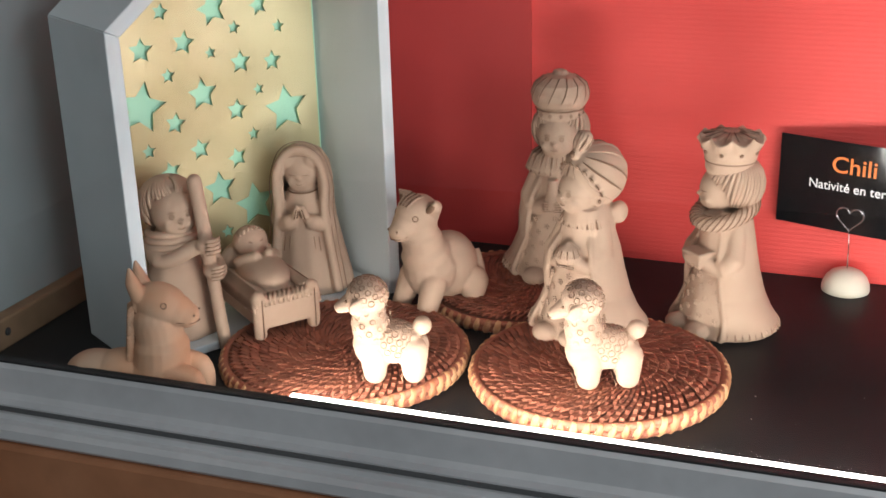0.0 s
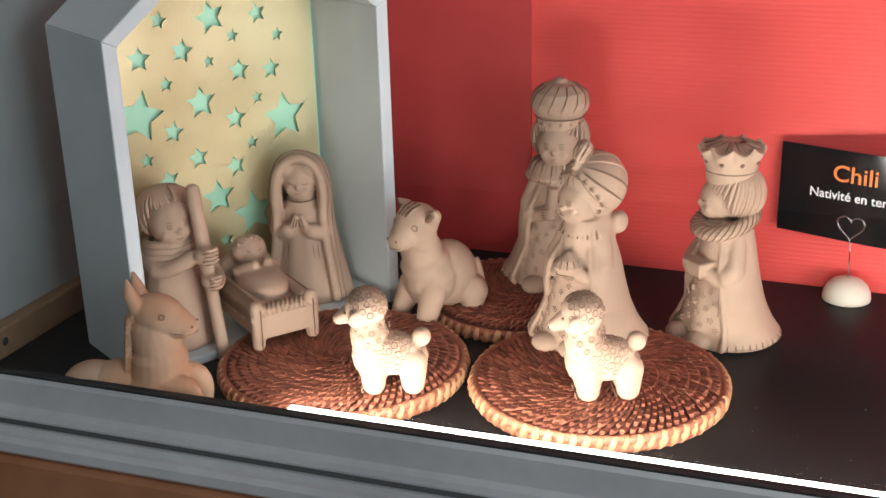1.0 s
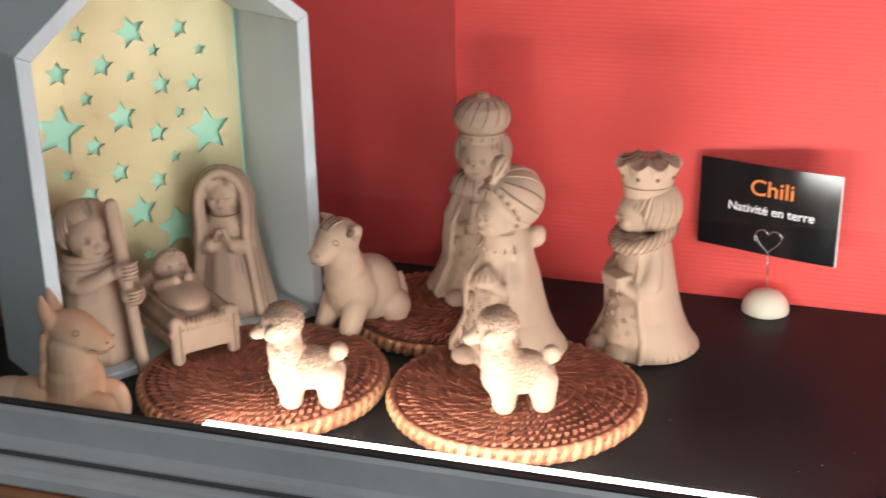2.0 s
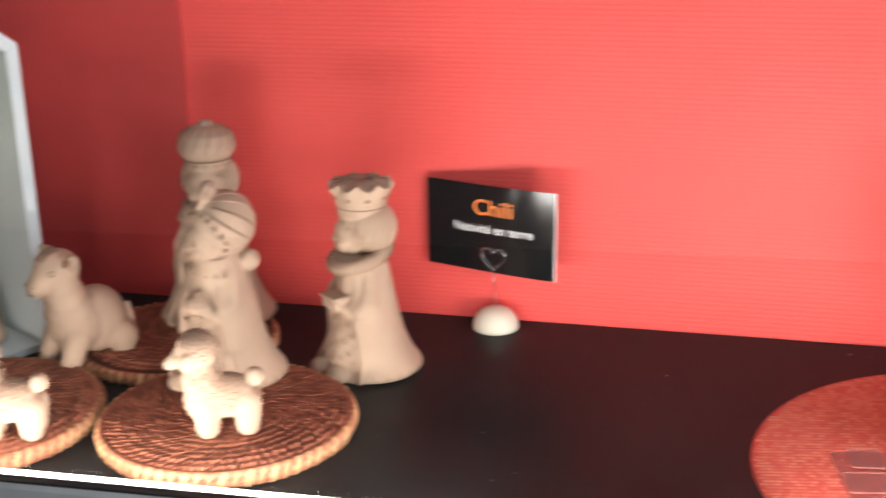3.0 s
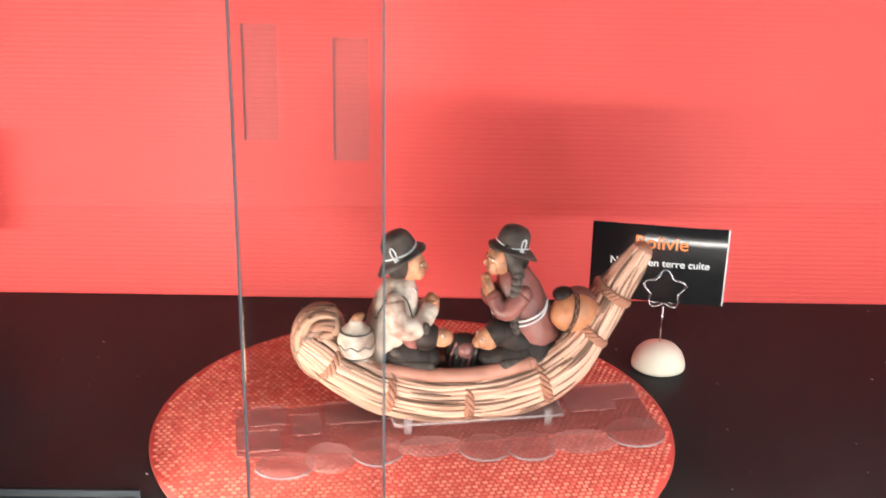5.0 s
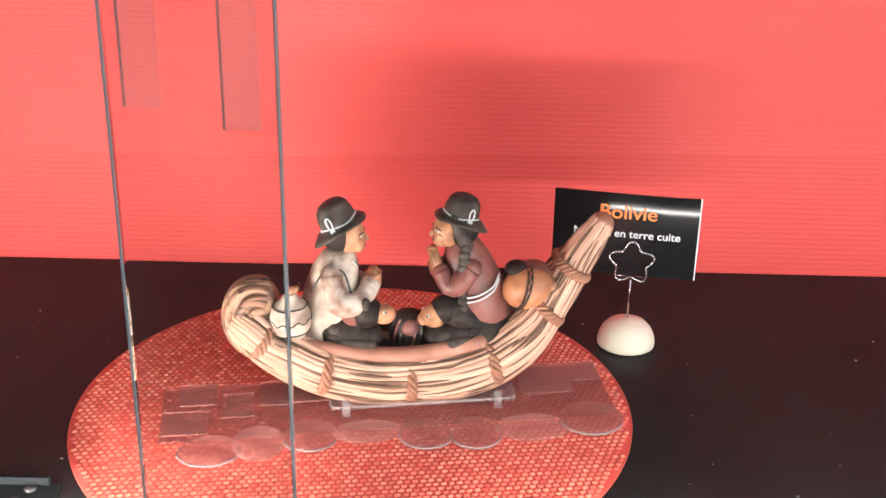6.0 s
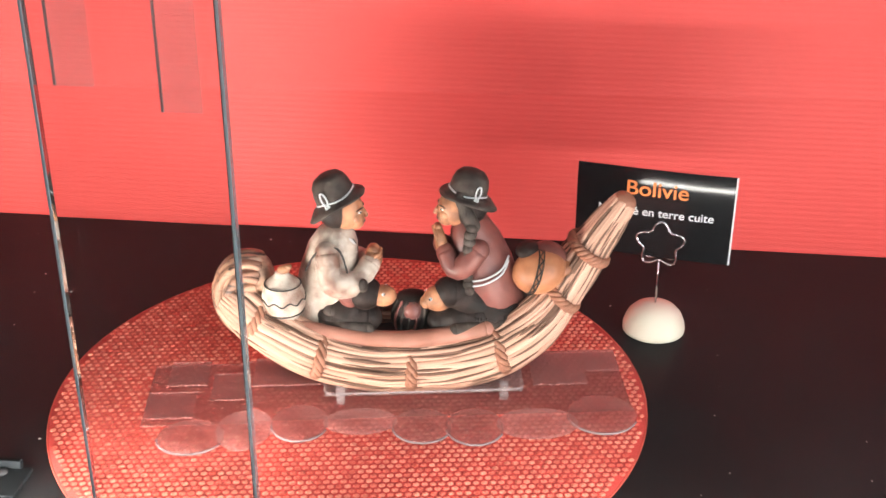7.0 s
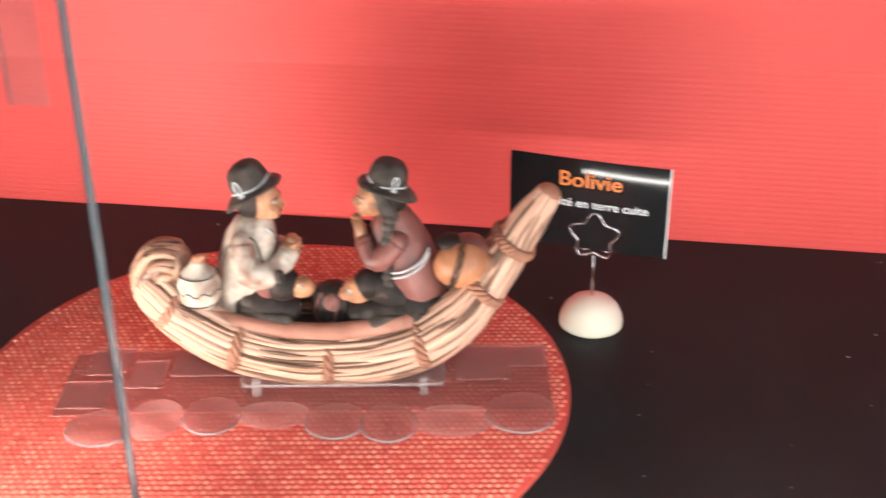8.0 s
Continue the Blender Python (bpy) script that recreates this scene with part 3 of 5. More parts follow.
def turned(bm, sub, deg, c=(0, 0)):
    """Adds the lumps of sub to bm, turned about an upright axis."""
    bmesh.ops.transform(sub, matrix=pose(c[0], c[1], 0, 0, 0, deg) @ pose(-c[0], -c[1], 0), verts=sub.verts)
    tmp = bpy.data.meshes.new("turned")
    sub.to_mesh(tmp)
    sub.free()
    bm.from_mesh(tmp)
    bpy.data.meshes.remove(tmp)


def drape(bm, h, rb, rs, th=0.0036):
    """Open cloak that hangs from the shoulders over bent elbows and spreads at the hem."""
    prof = [(rb * 1.08, 0.001), (rb * 1.15, 0.0040), (rb * 1.12, h * 0.075), (rb * 0.98, h * 0.17), (rb * 0.83, h * 0.32), (rb * 0.715, h * 0.50), (rb * 0.635, h * 0.66), (rs * 1.10, h * 0.80), (rs * 1.00, h * 0.92), (rs * 0.76, h * 1.02)]
    n = 48
    rings, edges = [], ([], [])
    for r, z in prof:
        k = z / h
        half = 140 - 8 * math.exp(-((k - 0.15) / 0.18) ** 2) + 4 * math.exp(-((k - 0.66) / 0.12) ** 2) + 12 * max(0.0, k - 0.7) / 0.3
        outer, inner = [], []
        for j in range(n):
            u = -1 + 2 * j / (n - 1)
            a = math.radians(90 + half * u)
            elbow = 0.36 * math.exp(-((k - 0.60) / 0.14) ** 2) * math.exp(-((abs(u) - 0.90) / 0.22) ** 2)
            back = 1 + 0.06 * math.exp(-(k / 0.25) ** 2) * (1 - abs(u))
            q = r * (1 + elbow) * back
            outer.append((q * math.cos(a), 0.92 * q * math.sin(a), z))
            inner.append(((q - th) * math.cos(a), 0.92 * (q - th) * math.sin(a), z))
        rings.append(outer + inner[::-1])
        for e, i in ((0, 0), (1, n - 1)):
            edges[e].append(tuple(0.7 * outer[i][c] + 0.3 * inner[i][c] for c in range(3)))
    loft(bm, rings)
    for e in edges:
        tube(bm, e, 0.0023, 8)
    return prof


def robed(bm, det, h, rb, rs, folds=9, gift=0):
    """Dress, open cloak, sleeves and folded arms with a gift; h is the shoulder height."""
    cy = -rb * 0.16
    dress = [(rb * 0.90, 0.0), (rb * 0.92, 0.002), (rb * 0.84, h * 0.10), (rb * 0.70, h * 0.28), (rb * 0.56, h * 0.5), (rs * 0.86, h * 0.8), (rs * 0.72, h)]
    lathe(bm, dress, n=54, c=(0, cy, 0), sy=0.92, folds=folds, depth=0.03)
    # shoes
    for s in (-0.3, 0.3):
        ell(bm, (s * rb, cy - rb * 0.80, 0.0050), (rb * 0.27, rb * 0.24, 0.0065), n=14)
    drape(bm, h, rb, rs)
    # hem notches
    for i in range(34):
        a = math.radians(-38 + 256 * i / 33)
        k = 1.012 + 0.05 * (1 - abs(i - 16.5) / 16.5)
        p0 = (rb * 1.145 * k * math.cos(a), 0.92 * rb * 1.145 * k * math.sin(a), 0.0035)
        p1 = (rb * 1.105 * k * math.cos(a), 0.92 * rb * 1.105 * k * math.sin(a), h * 0.085)
        tube(det, [p0, p1], [0.0008, 0.0004], 5, slot=2 * (i % 2))
    # little stamped flowers on the dress
    rnd = random.Random(int(h * 1e4))
    for i in range(26):
        a = math.radians(-142 + 104 * ((i * 0.381966) % 1.0))
        k = 0.06 + 0.46 * (i + rnd.uniform(0, 0.8)) / 26
        z = h * k
        r = 0.0006 + rb * (0.915 - 0.66 * k + (0.0 if k < 0.28 else 0.12 * (k - 0.28)))
        for q in range(6):
            w = 2 * math.pi * q / 5
            e = 0.0017 if q < 5 else 0.0
            aa, zz = a + e / r * math.cos(w), z + e * math.sin(w)
            ell(det, (r * math.cos(aa), cy + 0.92 * r * math.sin(aa), zz), 0.00072, n=8)
    for s in (-1, 1):
        limb(bm, curve_pts([(s * rs * 0.72, -rs * 0.2, h * 0.88), (s * rs * 1.10, -rs * 0.62, h * 0.66), (s * rs * 0.78, -rs * 1.02, h * 0.58), (s * rs * 0.30, -rs * 1.28, h * 0.62)], 4), [0.0062] * 4 + [0.0074] * 4 + [0.0052] * 5)
        fist(bm, det, (s * rs * 0.26, -rs * 1.38, h * 0.62), 0.0046, -s)
    gy = -rs * 1.38
    if gift == 1:  # lidded bowl
        lathe(bm, [(0.004, h * 0.60), (0.0085, h * 0.63), (0.0098, h * 0.67), (0.007, h * 0.725), (0.0022, h * 0.76), (0.0014, h * 0.775)], n=24, c=(0, gy, 0))
        for i in range(12):
            a = 2 * math.pi * i / 12
            tube(det, [(0.0100 * math.cos(a), gy + 0.0100 * math.sin(a), h * 0.67), (0.0072 * math.cos(a), gy + 0.0072 * math.sin(a), h * 0.725)], 0.0004, 4, slot=1)
    if gift == 2:  # small chest
        box(bm, (-0.0085, gy - 0.0065, h * 0.60), (0.0085, gy + 0.0065, h * 0.69), 0.001)
        box(bm, (-0.0095, gy - 0.0075, h * 0.69), (0.0095, gy + 0.0075, h * 0.715))
    if gift == 3:  # tapered bottle
        lathe(bm, [(0.006, h * 0.58), (0.0065, h * 0.62), (0.004, h * 0.80), (0.0045, h * 0.83)], n=20, c=(0, gy + 0.001, 0))


def crowned_king():
    bm, det = bmesh.new(), bmesh.new()
    robed(bm, det, 0.083, 0.0335, 0.0175, gift=2)
    hb, hd = bmesh.new(), bmesh.new()
    head(hb, hd, (0, -0.0062, 0.0985), 0.0150, eyes=False)
    hair(hb, hd, (0, 0.0012, 0.1010), 0.0181, n=44, front=0.16)
    turned(bm, hb, -26)
    turned(det, hd, -26)
    # thick twisted collar, low at the breast and high at the nape
    col = lambda a, R: (R * 1.02 * math.cos(a), -0.0035 + R * 1.08 * math.sin(a), 0.0840 + 0.0062 * math.sin(a))
    tube(bm, [col(2 * math.pi * i / 32, 0.0168) for i in range(32)], 0.0052, 12, closed=True)
    for i in range(30):
        a = 2 * math.pi * i / 30
        pts = []
        for s in range(6):
            ph = math.radians(-75 + 42 * s)
            p = col(a + 0.13 * (s - 2.5), 0.0168 + 0.0053 * math.cos(ph))
            pts.append((p[0], p[1], p[2] + 0.0053 * math.sin(ph)))
        tube(det, pts, [0.0002, 0.00045, 0.0005, 0.0005, 0.00045, 0.0002], 5, slot=1)
    # crown: plain band under a flared band with a scalloped rim
    n = 90
    rings = []
    for r, z, w in ((0.0150, 0.1105, 0), (0.0163, 0.1125, 0), (0.0166, 0.1175, 0), (0.0160, 0.1183, 0), (0.0170, 0.1192, 0), (0.0186, 0.1265, 0.2), (0.0212, 0.1325, 1), (0.0222, 0.1345, 1), (0.0212, 0.1352, 1), (0.0180, 0.1350, 0.5), (0.010, 0.1372, 0), (0.001, 0.1378, 0)):
        row = []
        for i in range(n):
            a = 2 * math.pi * i / n
            lobe = 2 * abs(math.sin(4.5 * a)) - 1
            row.append(((r + 0.0009 * w * lobe) * math.cos(a), -0.001 + (r + 0.0009 * w * lobe) * math.sin(a), z - 0.0022 * w * lobe))
        rings.append(row)
    loft(bm, rings)
    ring(det, (0, -0.001, 0.1185), (0, 0, 1), 0.0166, 0.0005, n=48, slot=1)
    for i in range(9):
        a = 2 * math.pi * (i + 0.5) / 9
        ell(det, (0.0186 * math.cos(a), -0.001 + 0.0186 * math.sin(a), 0.1258), (0.0015, 0.0015, 0.0017), n=10, slot=1)
    for i in range(27):
        a = 2 * math.pi * i / 27
        tube(det, [(0.006 * math.cos(a), -0.001 + 0.006 * math.sin(a), 0.1381), (0.0185 * math.cos(a), -0.001 + 0.0185 * math.sin(a), 0.1352)], 0.0004, 4, slot=i % 2)
    return bm, det


def turbaned_king():
    bm, det = bmesh.new(), bmesh.new()
    robed(bm, det, 0.090, 0.0365, 0.0175, gift=1)
    body, marks = bm, det
    bm, det = bmesh.new(), bmesh.new()
    head(bm, det, (0, -0.0085, 0.1010), 0.0150)
    # turban: a ball of wound cloth behind and above the face
    t = Vector((0, 0.0050, 0.1105))
    ell(bm, t, (0.0218, 0.0222, 0.0222), n=36)
    axis = Vector((0, -0.72, 0.69)).normalized()
    e1 = Vector((1, 0, 0))
    e2 = axis.cross(e1)
    for i in range(13):
        b = 2 * math.pi * i / 13 + 0.2
        pts = []
        for s in range(9):
            e = math.radians(22 + 13 * s)
            d = axis * math.cos(e) + (e1 * math.cos(b + 0.25 * s / 8) + e2 * math.sin(b + 0.25 * s / 8)) * math.sin(e)
            pts.append(t + Vector((d.x * 0.0218, d.y * 0.0222, d.z * 0.0222)) * 1.003)
        tube(det, pts, [0.0003, 0.0007, 0.0009, 0.0009, 0.0009, 0.0008, 0.0007, 0.0005, 0.0002], 5, slot=0 if i % 3 else 1)
    # beaded band over the brow
    f = Vector((0, -0.86, -0.50)).normalized()
    g = e1.cross(f)
    for i in range(11):
        a = math.radians(-8 + 196 * i / 10)
        p = t + f * 0.0118 + (e1 * math.cos(a) - g * math.sin(a)) * 0.0186
        ell(bm, p, 0.0016, n=10)
        ring(det, p + f * 0.0008, f, 0.0017, 0.00045, n=12, slot=1)
        ell(det, p + f * 0.0013, 0.0006, n=8, slot=1)
    # knob and ribbed plume that leans back over the turban
    k0 = t + axis * 0.0228
    ell(bm, k0, 0.0036, n=16)
    ring(det, k0 + Vector((0, -0.0030, 0.001)), (0, -1, 0.3), 0.0019, 0.0006, n=14, slot=1)
    ell(det, k0 + Vector((0, -0.0036, 0.001)), 0.0009, n=8, slot=1)
    up = Vector((0, 0.58, 0.81))
    limb(bm, [k0, k0 + up * 0.006, k0 + up * 0.0125], [0.0026, 0.0046, 0.0060])
    for i in range(14):
        a = 2 * math.pi * i / 14
        sd = e1 * math.cos(a) + Vector((0, 0.81, -0.58)) * math.sin(a)
        tube(det, [k0 + up * 0.003 + sd * 0.0036, k0 + up * 0.0085 + sd * 0.0054, k0 + up * 0.0150 + sd * 0.0052], [0.0004, 0.0008, 0.0008], 5, slot=i % 2)
    for s in (-1, 1):
        ring(bm, (s * 0.0148, -0.0035, 0.0965), (s, -0.2, 0), 0.0028, 0.0014, n=12)
        ell(det, (s * 0.0158, -0.0036, 0.0962), (0.0008, 0.0015, 0.0016), n=8, slot=1)
    turned(body, bm, -18)
    turned(marks, det, -18)
    bm, det = body, marks
    ell(bm, (0.0165, 0.012, 0.084), (0.006, 0.008, 0.008), n=14)
    # gathered cloth at the neck
    for i in range(13):
        a = math.radians(-150 + 10 * i)
        tube(det, [(0.0200 * math.cos(a), 0.0190 * math.sin(a), 0.078), (0.0128 * math.cos(a), 0.0122 * math.sin(a), 0.0890)], [0.0008, 0.0005], 5, slot=i % 2)
    return bm, det


def hatted_king():
    bm, det = bmesh.new(), bmesh.new()
    robed(bm, det, 0.092, 0.037, 0.018, gift=3)
    head(bm, det, (0, -0.0072, 0.1045), 0.0155)
    hair(bm, det, (0, 0.0005, 0.1065), 0.0182, n=40, front=0.30, low=-0.72)
    # ridged fur collar
    lathe(bm, [(0.0245, 0.0775), (0.0250, 0.081), (0.020, 0.090), (0.0135, 0.0945)], n=40, sy=0.9)
    for i in range(34):
        a = 2 * math.pi * i / 34
        tube(det, [(0.0252 * math.cos(a), 0.0228 * math.sin(a), 0.0785), (0.0204 * math.cos(a), 0.0186 * math.sin(a), 0.0902), (0.0140 * math.cos(a), 0.0130 * math.sin(a), 0.0945)], 0.00055, 4, slot=i % 2)
    # puffed hat with a studded band
    lathe(bm, [(0.0155, 0.1165), (0.0165, 0.1185), (0.0166, 0.1232), (0.0160, 0.1242), (0.0188, 0.1268), (0.0208, 0.1310), (0.0210, 0.1355), (0.0188, 0.1420), (0.0120, 0.1470), (0.0060, 0.1485), (0.0050, 0.1510), (0.001, 0.1522)], n=56, folds=14, depth=0.012)
    ring(det, (0, 0, 0.1240), (0, 0, 1), 0.0176, 0.0004, n=40, slot=1)
    for i in range(14):
        a = 2 * math.pi * i / 14
        ring(det, (0.0171 * math.cos(a), 0.0171 * math.sin(a), 0.1207), (math.cos(a), math.sin(a), 0), 0.0009, 0.00028, n=10, slot=1)
        pts = [(r * math.cos(a + 0.12 * i_), r * math.sin(a + 0.12 * i_), z) for i_, (r, z) in enumerate(((0.0206, 0.1305), (0.0213, 0.1355), (0.0190, 0.1422), (0.0120, 0.1473)))]
        tube(det, pts, 0.0004, 4, slot=1)
    return bm, det


def praying_woman():
    bm, det = bmesh.new(), bmesh.new()
    lathe(bm, [(0.0275, 0), (0.028, 0.003), (0.0235, 0.03), (0.0185, 0.052), (0.0150, 0.072), (0.0095, 0.085)], n=54, c=(0, -0.004, 0), sy=0.85, folds=10, depth=0.035)
    c = (0, -0.004, 0.0945)
    head(bm, det, c, 0.0145, eyes=False)
    # long veil round face and body
    veil = [(0.0345, 0.002), (0.0330, 0.012), (0.0280, 0.035), (0.0238, 0.056), (0.0222, 0.075), (0.0222, 0.090), (0.0205, 0.101), (0.0150, 0.110), (0.006, 0.1145), (0.0008, 0.1155)]
    sweep(bm, veil, math.radians(-46), math.radians(226), n=40, th=0.004, sy=0.95)
    for q, w, slot in ((0.0, 0.0035, 0), (0.0034, 0.0005, 2), (0.0062, 0.0004, 2)):
        run = [(0.0262, -0.0215, 0.003), (0.0234, -0.0200, 0.022), (0.0200, -0.0180, 0.045), (0.0176, -0.0160, 0.068), (0.0184, -0.0145, 0.085), (0.0164, -0.0130, 0.100), (0.0092, -0.0115, 0.1095)]
        side = [(x + (q if z < 0.1 else 0.5 * q), y + 1.05 * q - (0.0022 if slot else 0), z + (q * 0.8 if z > 0.095 else 0)) for x, y, z in run]
        keys = side + [(0, -0.0108 + 0.9 * q - (0.0022 if slot else 0), 0.1128 + 0.9 * q)] + [(-x, y, z) for x, y, z in side[::-1]]
        tube(det if slot else bm, curve_pts(keys, 4), w, 9 if not slot else 4, slot=slot)
    for i in range(22):
        t = math.radians(8 + 164 * i / 21)
        tube(det, [(0.0146 * math.cos(t), -0.0142, 0.0945 + 0.0150 * math.sin(t)), (0.0136 * math.cos(t), -0.0128, 0.0945 + 0.0137 * math.sin(t))], 0.0004, 4, slot=1)
    ell(bm, (0, 0.001, 0.1015), (0.0185, 0.0150, 0.0125), n=20)
    # hair parted under the veil
    for s in (-1, 1):
        ell(bm, (s * 0.008, -0.0075, 0.1035), (0.008, 0.0075, 0.006), rot=(0, s * 32, 0), n=16)
    for s in (-1, 1):
        limb(bm, curve_pts([(s * 0.0165, -0.003, 0.072), (s * 0.0185, -0.012, 0.056), (s * 0.009, -0.020, 0.0585)], 5), [0.0062] * 5 + [0.0058] * 6)
        limb(bm, [(s * 0.0065, -0.0205, 0.0585), (s * 0.0018, -0.0220, 0.0705)], [0.0034, 0.0022])
        for i in range(4):
            tube(det, [(s * (0.0055 - 0.0012 * i), -0.0240, 0.0615 + 0.0005 * i), (s * (0.0028 - 0.0007 * i), -0.0242, 0.0705 - 0.0006 * i)], 0.0006, 5, slot=i % 2)
    ring(det, (0, -0.004, 0.0812), (0, -0.1, 1), 0.0118, 0.0006, n=30, slot=1)
    for i in range(8):
        x = -0.013 + 0.0037 * i
        tube(det, [(x, -0.0185 - 0.001 * math.cos(i), 0.047), (x * 1.1, -0.0203, 0.036)], 0.0003, 4, slot=1)
    return bm, det


def staff_man():
    bm, det = bmesh.new(), bmesh.new()
    lathe(bm, [(0.027, 0), (0.0275, 0.003), (0.024, 0.03), (0.0195, 0.055), (0.0175, 0.070), (0.011, 0.082)], n=54, sy=0.9, folds=8, depth=0.04)
    head(bm, det, (0, -0.0050, 0.0935), 0.0172)
    hair(bm, det, (0, 0.0035, 0.0960), 0.0188, n=46, front=0.42, low=-0.62)
    # ribbed collar and shawl
    for i in range(4):
        z = 0.0785 - 0.0044 * i
        R = 0.0178 + 0.0012 * i
        tube(det, [(R * math.cos(a), 0.92 * R * math.sin(a), z - 0.0015 * math.sin(a)) for a in [2 * math.pi * j / 30 for j in range(30)]], 0.0030, 8, closed=True)
        tube(det, [((R + 0.0024) * math.cos(a), 0.92 * (R + 0.0024) * math.sin(a), z - 0.0026 - 0.0015 * math.sin(a)) for a in [2 * math.pi * j / 30 for j in range(30)]], 0.00045, 4, closed=True, slot=1)
    # arms to the staff, which stands beside the face
    limb(bm, curve_pts([(0.018, 0.001, 0.066), (0.026, -0.008, 0.050), (0.022, -0.024, 0.049), (0.015, -0.029, 0.055)], 4), [0.0070] * 4 + [0.0066] * 4 + [0.0055] * 5)
    limb(bm, curve_pts([(-0.018, 0.001, 0.068), (-0.014, -0.017, 0.062), (0.006, -0.026, 0.071)], 5), [0.0066] * 5 + [0.0055] * 6)
    limb(bm, curve_pts([(0.018, -0.038, -0.004), (0.015, -0.031, 0.055), (0.012, -0.022, 0.118)], 6), [0.0046] * 7 + [0.0052] * 6)
    fist(bm, det, (0.013, -0.033, 0.074), 0.0072, 1)
    fist(bm, det, (0.015, -0.034, 0.054), 0.0064, 1)
    return bm, det


def crib():
    bm, det = bmesh.new(), bmesh.new()
    w, l, h = 0.0185, 0.066, 0.0225
    # sloping trough on end boards with feet
    box(bm, (-w + 0.001, 0.003, 0.006), (w - 0.001, l - 0.003, h), 0.002)
    for y in (0.0, l - 0.006):
        box(bm, (-w + 0.003, y, 0.007), (w - 0.003, y + 0.006, h + 0.002), 0.001)
        for s in (-1, 1):
            limb(bm, [(s * (w - 0.002), y + 0.003, 0.0038), (s * (w - 0.002), y + 0.003, h + 0.003)], [0.0038, 0.0042])
    for s in (-1, 1):
        tube(det, [(s * (w - 0.0025), -0.0015, 0.003), (s * (w - 0.0025), -0.0016, h + 0.003)], 0.0004, 4, slot=1)
    # straw rim
    rnd = random.Random(5)
    for s in (-1, 1):
        for i in range(26):
            y = 0.004 + (l - 0.008) * i / 25
            tube(det, [(s * (w + 0.0016), y - 0.004, h - 0.0045 + rnd.uniform(-0.0015, 0.001)), (s * (w + 0.0008), y - 0.001, h + 0.0020), (s * (w - 0.0035), y + 0.001, h + 0.0050), (s * (w - 0.0085), y + 0.003, h + 0.0035)], [0.0007, 0.0014, 0.0015, 0.0010], 6)
            tube(det, [(s * (w + 0.0026), y - 0.003, h - 0.0035), (s * (w + 0.0018), y + 0.0003, h + 0.0022), (s * (w - 0.0030), y + 0.0023, h + 0.0062)], 0.0003, 4, slot=1)
    for i in range(14):
        x = -w + 2 * w * i / 13
        tube(det, [(x - 0.001, -0.001, h - 0.001), (x + 0.001, 0.003, h + 0.0035), (x + 0.002, 0.008, h + 0.0025)], 0.0010, 5)
    box(bm, (-w + 0.003, 0.004, h - 0.002), (w - 0.003, l - 0.004, h + 0.002), 0.001)
    # pillow and swaddled infant shape
    ell(bm, (0, l - 0.010, h + 0.008), (0.017, 0.009, 0.011), n=18)
    ell(bm, (0, l * 0.50, h + 0.006), (0.0140, 0.024, 0.0100), n=24)
    ell(bm, (0, l - 0.018, h + 0.020), (0.0105, 0.0098, 0.0095), n=22)
    for i in range(9):
        a = math.radians(20 * i + 10)
        tube(det, [(0.0098 * math.cos(a), l - 0.0175, h + 0.0210 + 0.0078 * math.sin(a)), (0.0080 * math.cos(a + 0.4), l - 0.0225, h + 0.0215 + 0.0072 * math.sin(a + 0.4))], 0.0011, 5)
    for s in (-1, 1):
        limb(bm, [(s * 0.011, l * 0.60, h + 0.012), (s * 0.004, l * 0.47, h + 0.017)], [0.0035, 0.0030])
        tube(det, [(s * 0.0045, l - 0.0262, h + 0.0228), (s * 0.0025, l - 0.0272, h + 0.0222)], 0.0004, 4, slot=1)
    return bm, det


def curls(det, c, r, n, size, rnd, keep):
    """Little stamped rings spread over an ellipsoid."""
    for i in range(n):
        z = 1 - 2 * (i + 0.5) / n
        a = i * 2.39996
        q = math.sqrt(1 - z * z)
        v = Vector((q * math.cos(a), q * math.sin(a), z))
        if not keep(v):
            continue
        p = Vector((c[0] + r[0] * v.x, c[1] + r[1] * v.y, c[2] + r[2] * v.z))
        nrm = Vector((v.x / r[0], v.y / r[1], v.z / r[2])).normalized()
        ring(det, p, nrm, size * rnd.uniform(0.9, 1.1), 0.00034, n=12, m=5, slot=2)


